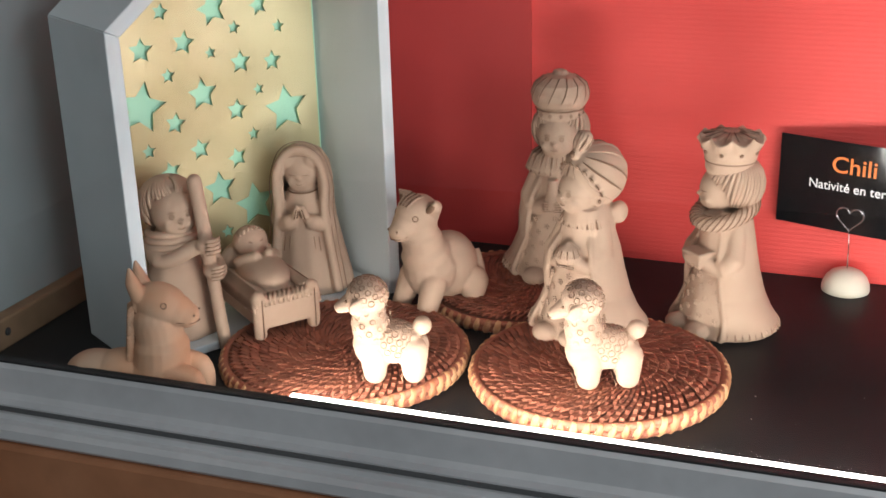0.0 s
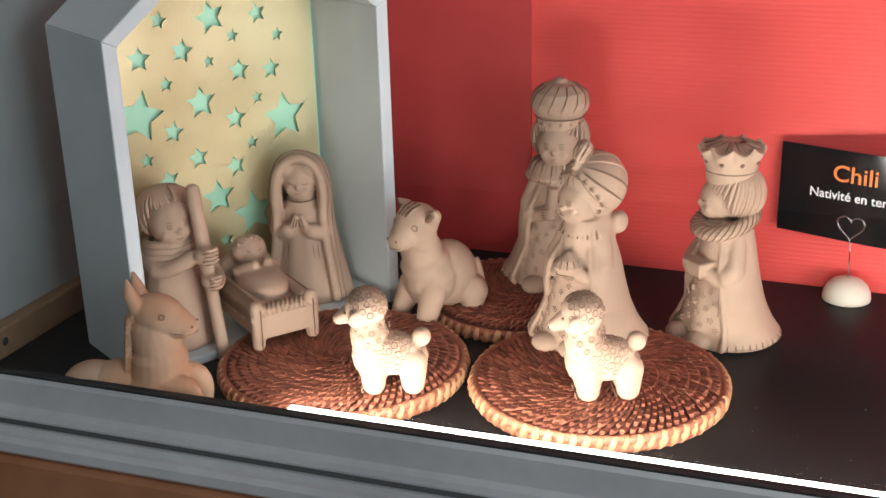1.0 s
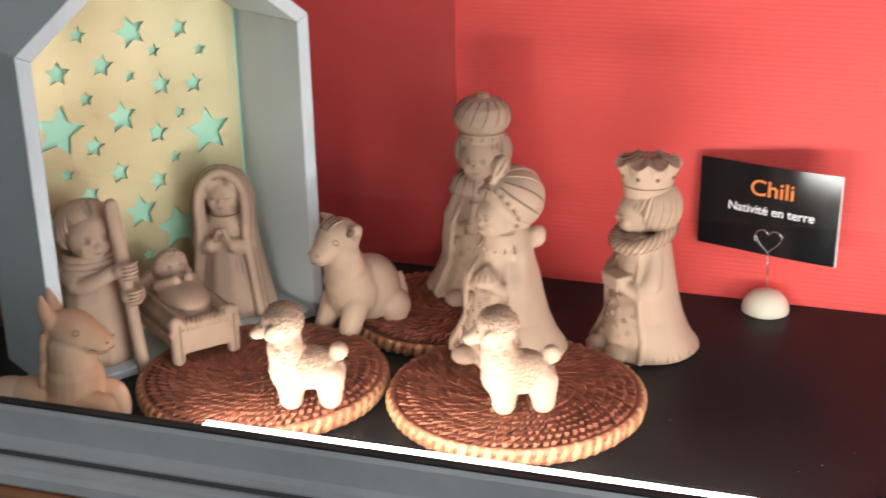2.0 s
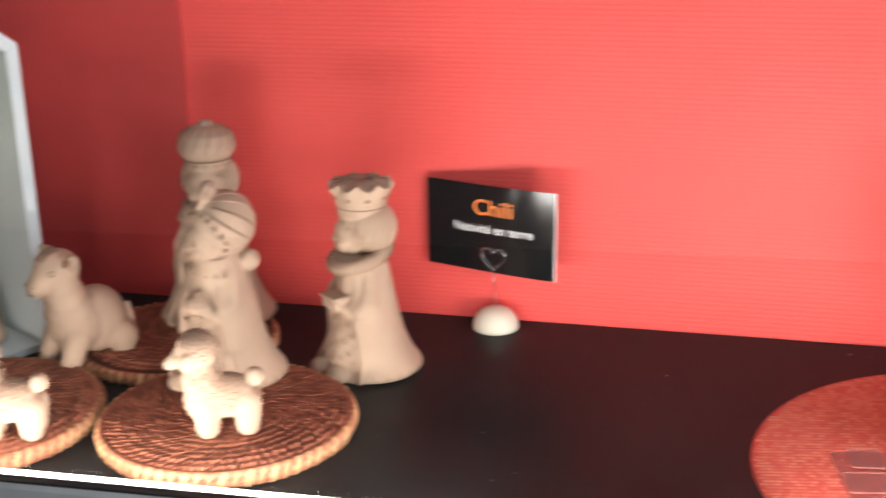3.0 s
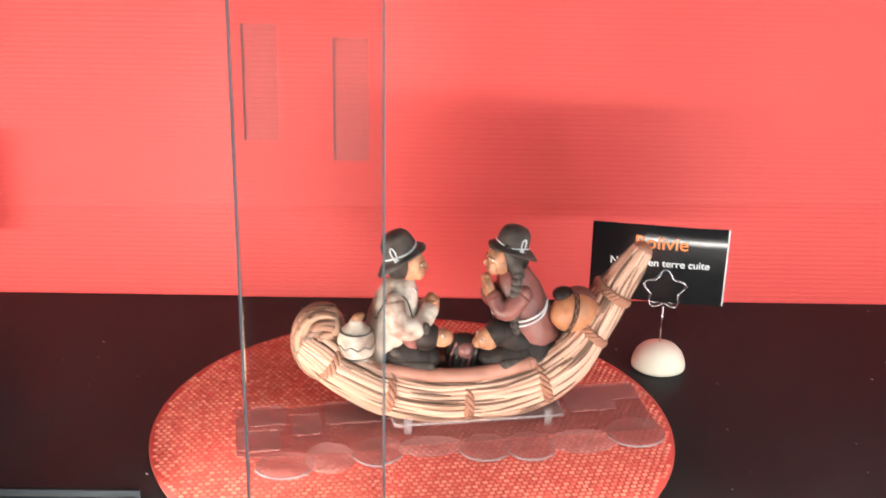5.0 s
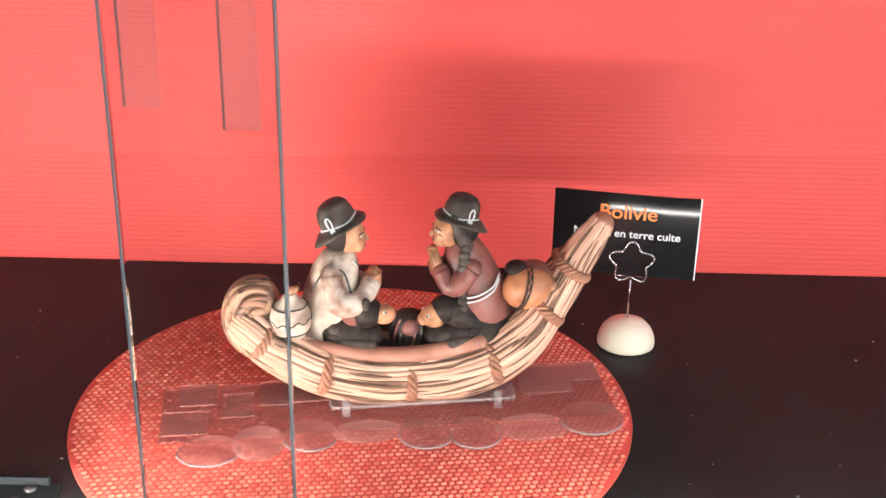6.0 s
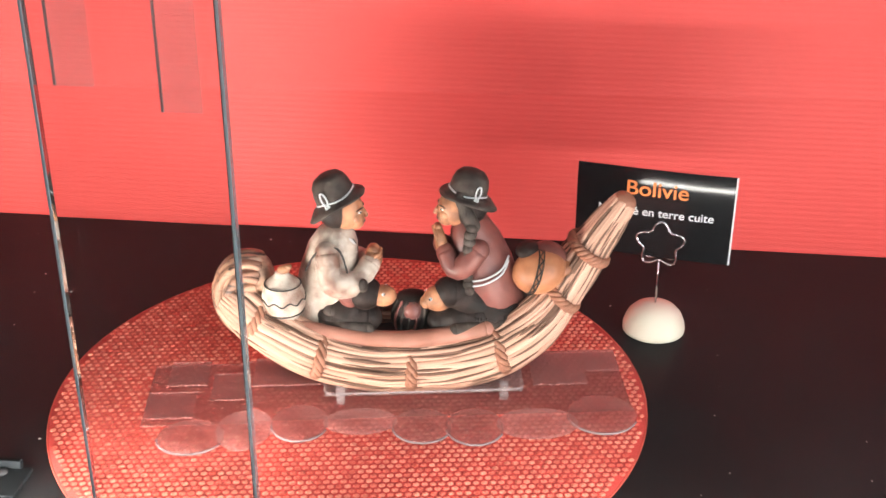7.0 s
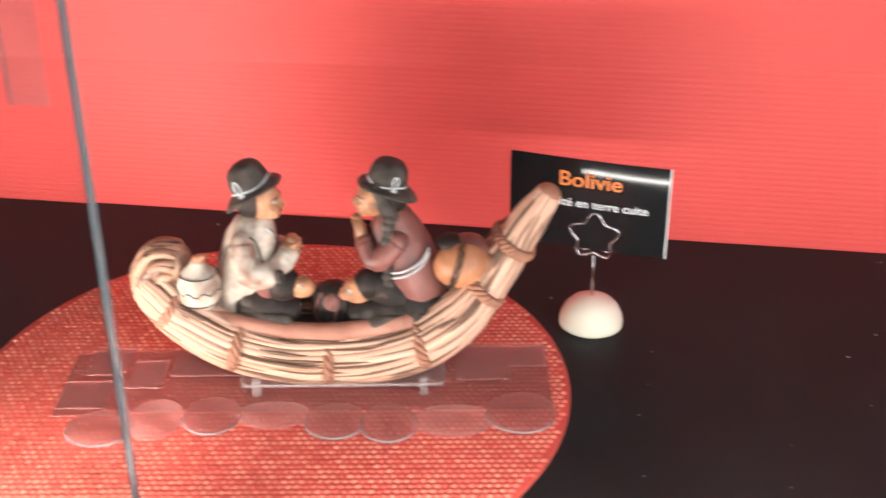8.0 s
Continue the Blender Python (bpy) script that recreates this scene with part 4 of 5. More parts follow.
def lamb(seed):
    bm, det = bmesh.new(), bmesh.new()
    rnd = random.Random(seed)
    ell(bm, (0, 0.0115, 0.0245), (0.0128, 0.0178, 0.0138), n=24)
    box(bm, (-0.0095, -0.004, 0.013), (0.0095, 0.0280, 0.033), 0.005)
    limb(bm, curve_pts([(0, 0.000, 0.022), (0, -0.002, 0.036), (0, -0.003, 0.050)], 5), [0.0130] * 3 + [0.0116] * 4 + [0.0104] * 4)
    ell(bm, (0, -0.0030, 0.0555), (0.0122, 0.0128, 0.0120), n=24)
    # bare wedge of a face
    limb(bm, [(0, -0.008, 0.0535), (0, -0.0150, 0.0500), (0, -0.0195, 0.0478)], [0.0075, 0.0056, 0.0040])
    for s in (-1, 1):
        ell(bm, (s * 0.0105, -0.0090, 0.0515), (0.0022, 0.0042, 0.0062), rot=(-30, s * 16, 0), n=14)
        for y in (0.000, 0.0238):
            limb(bm, [(s * 0.0060, y, 0.0070), (s * 0.0056, y, 0.020)], [0.0072, 0.0092])
            for q in (-0.002, 0.002):
                tube(det, [(s * 0.0060 + q, y - 0.0072, 0.0015), (s * 0.0060 + q, y - 0.0076, 0.0045)], 0.0004, 4, slot=1)
        ell(det, (s * 0.0050, -0.0155, 0.0532), 0.0009, n=8, slot=1)
    ell(bm, (0, 0.0295, 0.0350), (0.0058, 0.0058, 0.0060), n=16)
    tube(det, [(-0.0032, -0.0218, 0.0462), (0, -0.0236, 0.0455), (0.0032, -0.0218, 0.0462)], 0.0003, 4, slot=1)
    curls(det, (0, -0.0030, 0.0556), (0.0121, 0.0127, 0.0120), 74, 0.0018, rnd, lambda v: v.z > -0.35 and v.y > -0.70)
    curls(det, (0, 0.0115, 0.0243), (0.0128, 0.0179, 0.0139), 120, 0.0019, rnd, lambda v: v.z > -0.35)
    curls(det, (0, -0.001, 0.0370), (0.0121, 0.0121, 0.0180), 60, 0.0017, rnd, lambda v: -0.8 < v.z < 0.6)
    return bm, det


def donkey():
    bm, det = bmesh.new(), bmesh.new()
    ell(bm, (0, 0.021, 0.0325), (0.0200, 0.0215, 0.0245), n=26)
    ell(bm, (0, 0.004, 0.033), (0.0185, 0.0170, 0.0220), n=24)
    limb(bm, curve_pts([(0, 0.006, 0.034), (0, -0.001, 0.052), (0, -0.004, 0.068)], 5), [0.0205] * 2 + [0.0180] * 3 + [0.0148] * 3 + [0.0128] * 3)
    ell(bm, (0, -0.005, 0.0765), (0.0145, 0.0160, 0.0140), n=24)
    ell(bm, (0, -0.0130, 0.0720), (0.0112, 0.0120, 0.0105), rot=(18, 0, 0), n=20)
    ell(bm, (0, -0.0205, 0.0672), (0.0086, 0.0082, 0.0076), rot=(16, 0, 0), n=20)
    for s in (-1, 1):
        # leaf-like ears that stand off the poll
        limb(bm, [(s * 0.0110, 0.000, 0.0800), (s * 0.0165, -0.002, 0.0850), (s * 0.0200, -0.005, 0.0890)], [0.0056, 0.0048, 0.0012])
        ell(det, (s * 0.0162, -0.0062, 0.0838), (0.0026, 0.0012, 0.0050), rot=(-16, s * 46, 0), n=10, slot=1)
        limb(bm, [(s * 0.0145, -0.012, 0.0060), (s * 0.0120, -0.002, 0.027)], [0.0068, 0.0098])
        limb(bm, [(s * 0.0170, 0.030, 0.0055), (s * 0.0140, 0.032, 0.020)], [0.0065, 0.0115])
        ring(det, (s * 0.0112, -0.0155, 0.0775), (s, -0.85, 0.15), 0.0019, 0.0004, n=14, slot=1)
        ell(det, (s * 0.0048, -0.0270, 0.0690), (0.0008, 0.0008, 0.0012), n=8, slot=1)
        tube(det, [(0, -0.0284, 0.0630), (s * 0.0050, -0.0258, 0.0632), (s * 0.0082, -0.0205, 0.0648)], 0.0004, 5, slot=1)
    for i in range(7):
        tube(det, [(-0.007 + 0.0023 * i, -0.005, 0.0906), (-0.006 + 0.0020 * i, -0.012, 0.0888), (-0.005 + 0.0017 * i, -0.0175, 0.0845)], 0.0008, 5, slot=i % 2)
    tube(bm, curve_pts([(0.006, 0.042, 0.040), (0.012, 0.042, 0.028), (0.017, 0.037, 0.014)], 5), 0.0026, 8)
    return bm, det


def llama():
    bm, det = bmesh.new(), bmesh.new()
    ell(bm, (0, 0.048, 0.017), (0.0180, 0.0220, 0.0180), n=24)
    ell(bm, (0, 0.030, 0.018), (0.0185, 0.0240, 0.0180), n=24)
    # tall thick neck that swells into the breast
    limb(bm, curve_pts([(0, 0.008, 0.014), (0, 0.003, 0.036), (0, 0.004, 0.058)], 5), [0.0205] * 3 + [0.0182] * 4 + [0.0155] * 4)
    ell(bm, (0, 0.000, 0.0685), (0.0142, 0.0178, 0.0140), rot=(22, 0, 0), n=26)
    ell(bm, (0, -0.0095, 0.0645), (0.0114, 0.0125, 0.0102), rot=(20, 0, 0), n=22)
    ell(bm, (0, -0.0160, 0.0612), (0.0092, 0.0082, 0.0082), rot=(20, 0, 0), n=20)
    for s in (-1, 1):
        limb(bm, [(s * 0.0058, 0.0115, 0.0760), (s * 0.0066, 0.0150, 0.0860), (s * 0.0066, 0.0160, 0.0945)], [0.0058, 0.0046, 0.0014])
        ring(det, (s * 0.0128, -0.0060, 0.0725), (s, -0.35, 0.15), 0.0018, 0.0004, n=14, slot=1)
        ell(det, (s * 0.0060, -0.0228, 0.0632), 0.0008, n=8, slot=1)
        tube(det, [(0, -0.0243, 0.0577), (s * 0.0066, -0.0208, 0.0579), (s * 0.0102, -0.0120, 0.0599)], 0.0004, 5, slot=1)
        # forelegs folded under the breast
        limb(bm, curve_pts([(s * 0.0105, -0.002, 0.026), (s * 0.0105, -0.0185, 0.0215), (s * 0.0105, -0.0200, 0.0060), (s * 0.0105, -0.0120, 0.0050)], 5), [0.0068] * 16)
        for q in (-0.0016, 0.0016):
            tube(det, [(s * 0.0105 + q, -0.0262, 0.006), (s * 0.0105 + q, -0.0262, 0.0025)], 0.0004, 4, slot=1)
    # shaggy mane down the nape
    rnd = random.Random(4)
    for i in range(17):
        z = 0.080 - 0.0031 * i
        y = 0.0150 + 0.0004 * i + (0.003 if i > 2 else 0)
        for s in (-1.4, -0.7, 0, 0.7, 1.4):
            x = s * 0.0052
            tube(det, [(x, y - 0.003 - 0.001 * abs(s), z), (x * 1.15 + rnd.uniform(-0.001, 0.001), y + 0.0022 - 0.0022 * abs(s), z - 0.0035), (x * 1.2, y + 0.0008 - 0.0022 * abs(s), z - 0.0085)], [0.0017, 0.0018, 0.0006], 5)
    return bm, det


def place(name, maker, x, y, z, rz, label, category, mats=S1, scale=1.0):
    bm, det = maker
    return statue(name, bm, det, pose(x, y, z, 0, 0, rz) @ Matrix.Scale(scale, 4), label, category, mats, group=GRP)


place("praying_woman_figurine", praying_woman(), -0.3800, 0.7655, 0.006, 16, "pale clay veiled praying woman figurine inside the stable", "figurine", S1, 0.955)
place("staff_man_figurine", staff_man(), -0.427, 0.664, 0.006, 52, "pale clay kneeling man figurine holding a staff", "figurine", S1, 0.94)
place("crib_figurine", crib(), -0.3455, 0.6680, TH - 0.001, 53, "pale clay crib with swaddled baby on the trivet", "figurine", S1, 1.19)
place("llama_figurine", llama(), -0.383, 0.580, 0.0, 106, "warm clay llama lying by the stable", "figurine", S2, 0.95)
place("donkey_figurine", donkey(), -0.282, 0.755, 0.0, -30, "pale clay donkey sitting beside the stable", "figurine")
place("hatted_king_figurine", hatted_king(), -0.210, 0.846, TH - 0.002, 5, "pale clay king figurine in a puffed hat", "figurine", S1, 1.0)
place("turbaned_king_figurine", turbaned_king(), -0.161, 0.745, TH - 0.001, -18, "pale clay king figurine in a striped turban with a bowl", "figurine", S1, 0.96)
place("crowned_king_figurine", crowned_king(), -0.079, 0.801, 0.0, -40, "pale clay king figurine in a scalloped crown", "figurine")
place("lamb_figurine", lamb(1), -0.264, 0.628, TH - 0.001, -70, "pale clay curly lamb on a rattan trivet", "figurine", S1, 1.01)
place("lamb_figurine", lamb(2), -0.138, 0.660, TH - 0.001, -66, "pale clay curly lamb on a rattan trivet", "figurine", S1, 1.01)

# ---- card holders ----


def lettering(text, size, x, z, bend, material, parent, label, bold=0.002, wide=1.0):
    """Flat letters laid on the card; x, z is the baseline's left end on it."""
    cu = bpy.data.curves.new("letters", "FONT")
    cu.body, cu.size, cu.offset = text, size, size * bold
    tmp = new("letters", cu)
    dg = bpy.context.evaluated_depsgraph_get()
    me = bpy.data.meshes.new_from_object(tmp.evaluated_get(dg))
    wdt = max(v.co.x for v in me.vertices)
    bpy.data.objects.remove(tmp)
    for v in me.vertices:
        px_, pz_ = x + wide * (v.co.x - wdt / 2), z + v.co.y
        v.co = (px_, -0.0007 + bend(px_, pz_), pz_)
    me.materials.clear()
    me.materials.append(material)
    ob = new("lettering", me)
    ob.parent = parent
    return tagged(ob, label)


def holder(base, card, w, h, rz, tilt, roll, title, tz, shape, wire_z, bulge, label, tsize=0.0172, tx=0.0, small=0.40, line="Nativit\u00e9 en terre cuite", curl=1.0):
    t = tagged(empty("card_holder", pose(*base, 0, 0, rz)), "cream domed card holder with a " + label, "card holder", "card holders on the shelf")
    R = 0.0172
    bm = bmesh.new()
    lathe(bm, [(R * 0.90, 0), (R * 0.99, 0.0008), (R, 0.003), (R * 0.97, 0.006), (R * 0.86, 0.0105), (R * 0.66, 0.0142), (R * 0.38, 0.0165), (R * 0.12, 0.0173), (0.0005, 0.0174)], n=40)
    part("base", bm, CREAM, t)
    bm = bmesh.new()
    tube(bm, [(0, 0, 0.016), (0, -0.001, wire_z * 0.7), (0, -0.004, wire_z)], 0.00055, 8)
    stem = part("stem", bm, WIRE, t)
    bm = bmesh.new()
    keys = []
    for i in range(48):
        a = 2 * math.pi * i / 48
        if shape == "heart":
            keys.append((0.0115 * math.sin(a) ** 3 * 0.85, -0.004, wire_z + 0.0088 + 0.00062 * (13 * math.cos(a) - 5 * math.cos(2 * a) - 2 * math.cos(3 * a) - math.cos(4 * a))))
        else:
            r = 0.0112 * (1 + 0.20 * math.cos(5 * a))
            keys.append((r * math.sin(a), -0.004, wire_z + 0.0108 + r * math.cos(a)))
    tube(bm, keys, 0.0006, 8, closed=True)
    tube(bm, [(p[0] * 0.97, 0.0030, p[2]) for p in keys], 0.0006, 8, closed=True)
    part("wire_clip", bm, WIRE, stem, label)
    # the card held between the two loops
    c = tagged(empty("name_card", pose(*card, tilt, roll, rz)), "glossy black printed card held in a wire clip", "card", "name cards")
    lean = [(-0.052 + 0.175 * max(0.0, (i / 24 - 0.74) / 0.26)) * curl for i in range(25)]
    rise = [sum(lean[:i]) * h / 24 for i in range(25)]
    bend = lambda x, z: bulge * (1 - (2 * x / w) ** 2) + 0.6 * bulge * math.sin(4 * x / w) + rise[max(0, min(24, round(24 * z / h)))]
    bm = bmesh.new()
    n = 20
    rows = []
    for z in [h * i / 24 for i in range(25)]:
        rows.append([(-w / 2 + w * i / n, bend(-w / 2 + w * i / n, z), z) for i in range(n + 1)])
    for off in (0, 0.0004):
        loft(bm, [[(x, y + off, z) for x, y, z in r] for r in rows], closed_ring=False)
    bmesh.ops.recalc_face_normals(bm, faces=bm.faces)
    sheet_ob = part("card_sheet", bm, BLACK_CARD, c)
    bm = bmesh.new()
    loft(bm, [[(w / 2 - 0.0002, bend(w / 2, z) - 0.0004, z), (w / 2 + 0.0006, bend(w / 2, z) - 0.0004, z), (w / 2 + 0.0006, bend(w / 2, z) + 0.0004, z), (w / 2 - 0.0002, bend(w / 2, z) + 0.0004, z)] for z in [h * i / 24 for i in range(25)]])
    part("card_edge", bm, CARD_BACK, sheet_ob, "white cut edge", smooth=False)
    lettering(title, tsize, tx, tz, bend, INK_ORANGE, sheet_ob, "orange word " + title, 0.010, 1.06)
    lettering(line, tsize * small, tx, tz - (0.0137 if shape == "heart" else 0.0118), bend, INK_WHITE, sheet_ob, "white line of print", 0.012)
    return t


holder((-0.0045, 0.8860, 0), (-0.0083, 0.8845, 0.0455), 0.104, 0.0665, -14, 0, 0.3, "Chili", 0.0440, "heart", 0.0480, -0.0016, "heart-shaped wire clip", 0.0168, 0.003, 0.56, "Nativit\u00e9 en terre", 0.0)
holder((0.4900, 0.7985, 0), (0.4850, 0.8018, 0.0445), 0.0835, 0.0515, -8, 0, 0.3, "Bolivie", 0.0365, "flower", 0.0440, -0.0012, "flower-shaped wire clip", 0.0118, 0.001, 0.575)

# ---- clear things under the boat ----
BOAT = pose(0.365, 0.742, 0, 0, 0, 9.5)
mat2 = tagged(empty("clear_plastic_doily", BOAT), "clear plastic scalloped doily with frosted discs on the placemat", "doily")
Z0 = 0.0026


def disc(x, y, rx, ry, z, material, name, label=""):
    bm = bmesh.new()
    lathe(bm, [(1, 0), (1.0, 0.0006), (0.985, 0.0009)], n=40)
    bmesh.ops.transform(bm, matrix=Matrix.Translation((x, y, z)) @ Matrix.Diagonal((rx, ry, 1, 1)), verts=bm.verts)
    p = part(name, bm, material, mat2, label)
    p.visible_shadow = False
    return p


def sheet(x0, y0, x1, y1, z, material, name, label=""):
    bm = bmesh.new()
    box(bm, (x0, y0, z), (x1, y1, z + 0.0008))
    p = part(name, bm, material, mat2, label, smooth=False)
    p.visible_shadow = False


sheet(-0.137, -0.048, 0.105, 0.007, Z0, CLEAR, "film", "clear plastic film")
for i, (x, y, rx, ry, f) in enumerate(((-0.111, -0.0595, 0.016, 0.0140, 0), (-0.086, -0.0555, 0.0135, 0.0165, 1), (-0.0595, -0.0525, 0.0140, 0.0150, 0), (-0.030, -0.0530, 0.0180, 0.0110, 1),
                                      (0.000, -0.0580, 0.0145, 0.0140, 0), (0.0255, -0.0600, 0.0140, 0.0150, 0), (0.0560, -0.0595, 0.0200, 0.0130, 1), (0.0890, -0.0530, 0.0170, 0.0160, 0))):
    disc(x, y, rx, ry, Z0 + 0.0010 + 0.0001 * i, FROST if f else CLEAR, "disc", "frosted disc" if f else "clear disc")
for i, (x0, y0, x1, y1) in enumerate(((-0.128, -0.016, -0.108, 0.0065), (-0.136, -0.045, -0.112, -0.022), (-0.085, -0.020, -0.030, 0.006), (0.058, -0.026, 0.086, 0.006), (0.0865, -0.014, 0.1045, 0.006), (-0.105, -0.030, -0.088, -0.006))):
    sheet(x0, y0, x1, y1, Z0 + 0.0021, FROST, "frosted_patch", "frosted patch")
# dark outlines where the moulded discs thicken
BEAD = mat("grey_plastic_bead", (0.30, 0.24, 0.25), 0.15, alpha=0.6)
for x, y, rx, ry in ((-0.111, -0.0595, 0.016, 0.0140), (-0.0595, -0.0525, 0.0140, 0.0150), (0.000, -0.0580, 0.0145, 0.0140), (0.0255, -0.0600, 0.0140, 0.0150), (0.0890, -0.0530, 0.0170, 0.0160)):
    bm = bmesh.new()
    tube(bm, [(x + rx * math.cos(a), y + ry * math.sin(a), Z0 + 0.0012) for a in [math.radians(185 + 150 * i / 16) for i in range(17)]], 0.0007, 6)
    part("bead", bm, BEAD, mat2, "thick moulded edge")

stand = tagged(empty("acrylic_stand", BOAT), "small clear acrylic stand under the boat", "stand")
bm = bmesh.new()
box(bm, (-0.048, -0.0335, 0.0060), (0.052, -0.004, 0.0080), 0.0008)
p = part("plate", bm, ACRYLIC, stand, smooth=False)
# pale tube round the plate, painting in the highlight along its edge
x0, x1, y0, y1 = -0.048, 0.052, -0.0335, -0.004
rim = [(cx + 0.004 * math.cos(a + q), cy + 0.004 * math.sin(a + q), 0.0078) for cx, cy, a in ((x1 - 0.004, y0 + 0.004, -1.571), (x1 - 0.004, y1 - 0.004, 0), (x0 + 0.004, y1 - 0.004, 1.571), (x0 + 0.004, y0 + 0.004, 3.142)) for q in (0, 0.52, 1.05, 1.571)]
bm = bmesh.new()
tube(bm, rim, 0.0006, 6, closed=True)
part("rim", bm, mat("acrylic_rim_highlight", (0.50, 0.40, 0.40), 0.08, alpha=0.35, spec=0.8), stand, "rounded rim with its highlight put in as a paler colour")
for x in (-0.040, 0.042):
    bm = bmesh.new()
    box(bm, (x - 0.0022, -0.0360, 0.0026), (x + 0.0022, -0.0325, 0.0125), 0.0007)
    part("foot", bm, ACRYLIC, stand, smooth=False)

# ---- reed boat ----
boat = tagged(empty("reed_boat_sculpture", BOAT @ pose(0, 0, 0.0078)), "straw-coloured clay reed boat with rope bands on a clear stand", "boat")


def hull_keys(side):
    """Centre line of one reed bundle, stern to prow: u, half beam, height, radius."""
    return [(-0.0940, 0.005, 0.0420, 0.0100), (-0.0860, 0.010, 0.0375, 0.0120), (-0.0740, 0.0155, 0.0285, 0.0128), (-0.0520, 0.0190, 0.0160, 0.0136), (-0.0270, 0.0205, 0.0090, 0.0135),
            (-0.003, 0.0210, 0.0078, 0.0133), (0.0200, 0.0205, 0.0092, 0.0134), (0.0420, 0.0180, 0.0150, 0.0136), (0.0590, 0.0140, 0.0260, 0.0132), (0.0735, 0.0075, 0.0415, 0.0112),
            (0.0860, 0.0034, 0.0600, 0.0097), (0.0970, 0.0012, 0.0770, 0.0080), (0.1040, 0.0, 0.0872, 0.0064)]


rnd = random.Random(11)
for side in (-1, 1):
    keys = hull_keys(side)
    cen = curve_pts([(u, side * v, z) for u, v, z, r in keys], 6)
    rad = [p.x for p in curve_pts([(r, 0, 0) for u, v, z, r in keys], 6)]
    bm = bmesh.new()
    tube(bm, cen, [r * 0.90 for r in rad], 36, wave=0.03, lobes=12)
    part("reed_core", bm, REED_DARK, boat, "dark gaps between reeds")
    # single reeds round the bundle, each wavering a little
    verts = bmesh.new()
    nre = 32
    for q in range(nre):
        a0 = 2 * math.pi * q / nre
        ph = rnd.uniform(0, 6)
        pts, rr = [], []
        for i, p in enumerate(cen):
            d = (cen[min(i + 1, len(cen) - 1)] - cen[max(i - 1, 0)]).normalized()
            sd = d.cross(Vector((0, 0, 1))).normalized()
            up = sd.cross(d)
            a = a0 + 0.10 * math.sin(i * 0.11 + ph)
            pts.append(p + (sd * math.cos(a) + up * math.sin(a)) * rad[i] * 0.86)
            rr.append(rad[i] * (0.130 + 0.020 * math.sin(ph * 5) + 0.024 * math.sin(i * 0.23 + ph * 2)))
        tube(verts, pts, rr, 7)
    part("reed_bundle", verts, by_island(mat("straw_reed", (0.6, 0.38, 0.2), 0.5, bump=0.2, bscale=500), (0.42, 0.218, 0.145), (0.72, 0.445, 0.325)), boat)
# floor of the hull
bm = bmesh.new()
ell(bm, (-0.004, 0, 0.008), (0.066, 0.018, 0.009), n=28)
part("hull_floor", bm, FELT, boat, "dark hull floor")
# prow and stern tips
bm = bmesh.new()
ell(bm, (0.1040, 0, 0.0875), (0.0060, 0.0062, 0.0045), rot=(0, 34, 0), n=20)
part("prow_tip", bm, ROPE, boat, "brown blunt prow tip")
# the stern bundle curls up and over towards the deck
cen = curve_pts([(-0.0740, 0, 0.0270), (-0.0860, 0, 0.0330), (-0.0895, 0, 0.0430), (-0.0865, 0, 0.0505), (-0.0805, 0, 0.0500)], 7)
rad = [0.0150 - 0.0022 * (i / (len(cen) - 1)) ** 1.5 for i in range(len(cen))]
bm = bmesh.new()
for q in range(22):
    a0 = 2 * math.pi * q / 22
    ph = rnd.uniform(0, 6)
    pts = []
    for i, p in enumerate(cen):
        d = (cen[min(i + 1, len(cen) - 1)] - cen[max(i - 1, 0)]).normalized()
        up = Vector((-d.z, 0, d.x))
        a = a0 + 0.12 * math.sin(i * 0.2 + ph)
        pts.append(p + (Vector((0, 1.1, 0)) * math.cos(a) + up * math.sin(a)) * rad[i] * 0.84)
    tube(bm, pts, [r * 0.165 for r in rad], 7)
part("stern_bundle", bm, by_island(mat("straw_reed_stern", (0.6, 0.38, 0.2), 0.5, bump=0.2, bscale=500), (0.22, 0.095, 0.06), (0.52, 0.29, 0.19), (0.05, 0.026, 0.02)), boat)
bm = bmesh.new()
tube(bm, cen, [r * 0.88 for r in rad], 20)
ell(bm, cen[-1], (0.0085, 0.0125, 0.0120), n=18)
part("stern_core", bm, mat("painted_stern_end", (0.50, 0.30, 0.20), 0.5, grain=0.2, spots=(0.10, 0.05, 0.035), sscale=110, bump=0.3, bscale=300), boat, "pale cut end of the stern bundle")
# rails along the gunwales
for side in (-1, 1):
    bm = bmesh.new()
    limb(bm, curve_pts([(-0.060, side * 0.0175, 0.0285), (-0.030, side * 0.0195, 0.0235), (0.000, side * 0.0200, 0.0222), (0.034, side * 0.0180, 0.0262)], 8), 0.0050)
    part("rail", bm, RAIL, boat, "pinkish-brown reed rail")
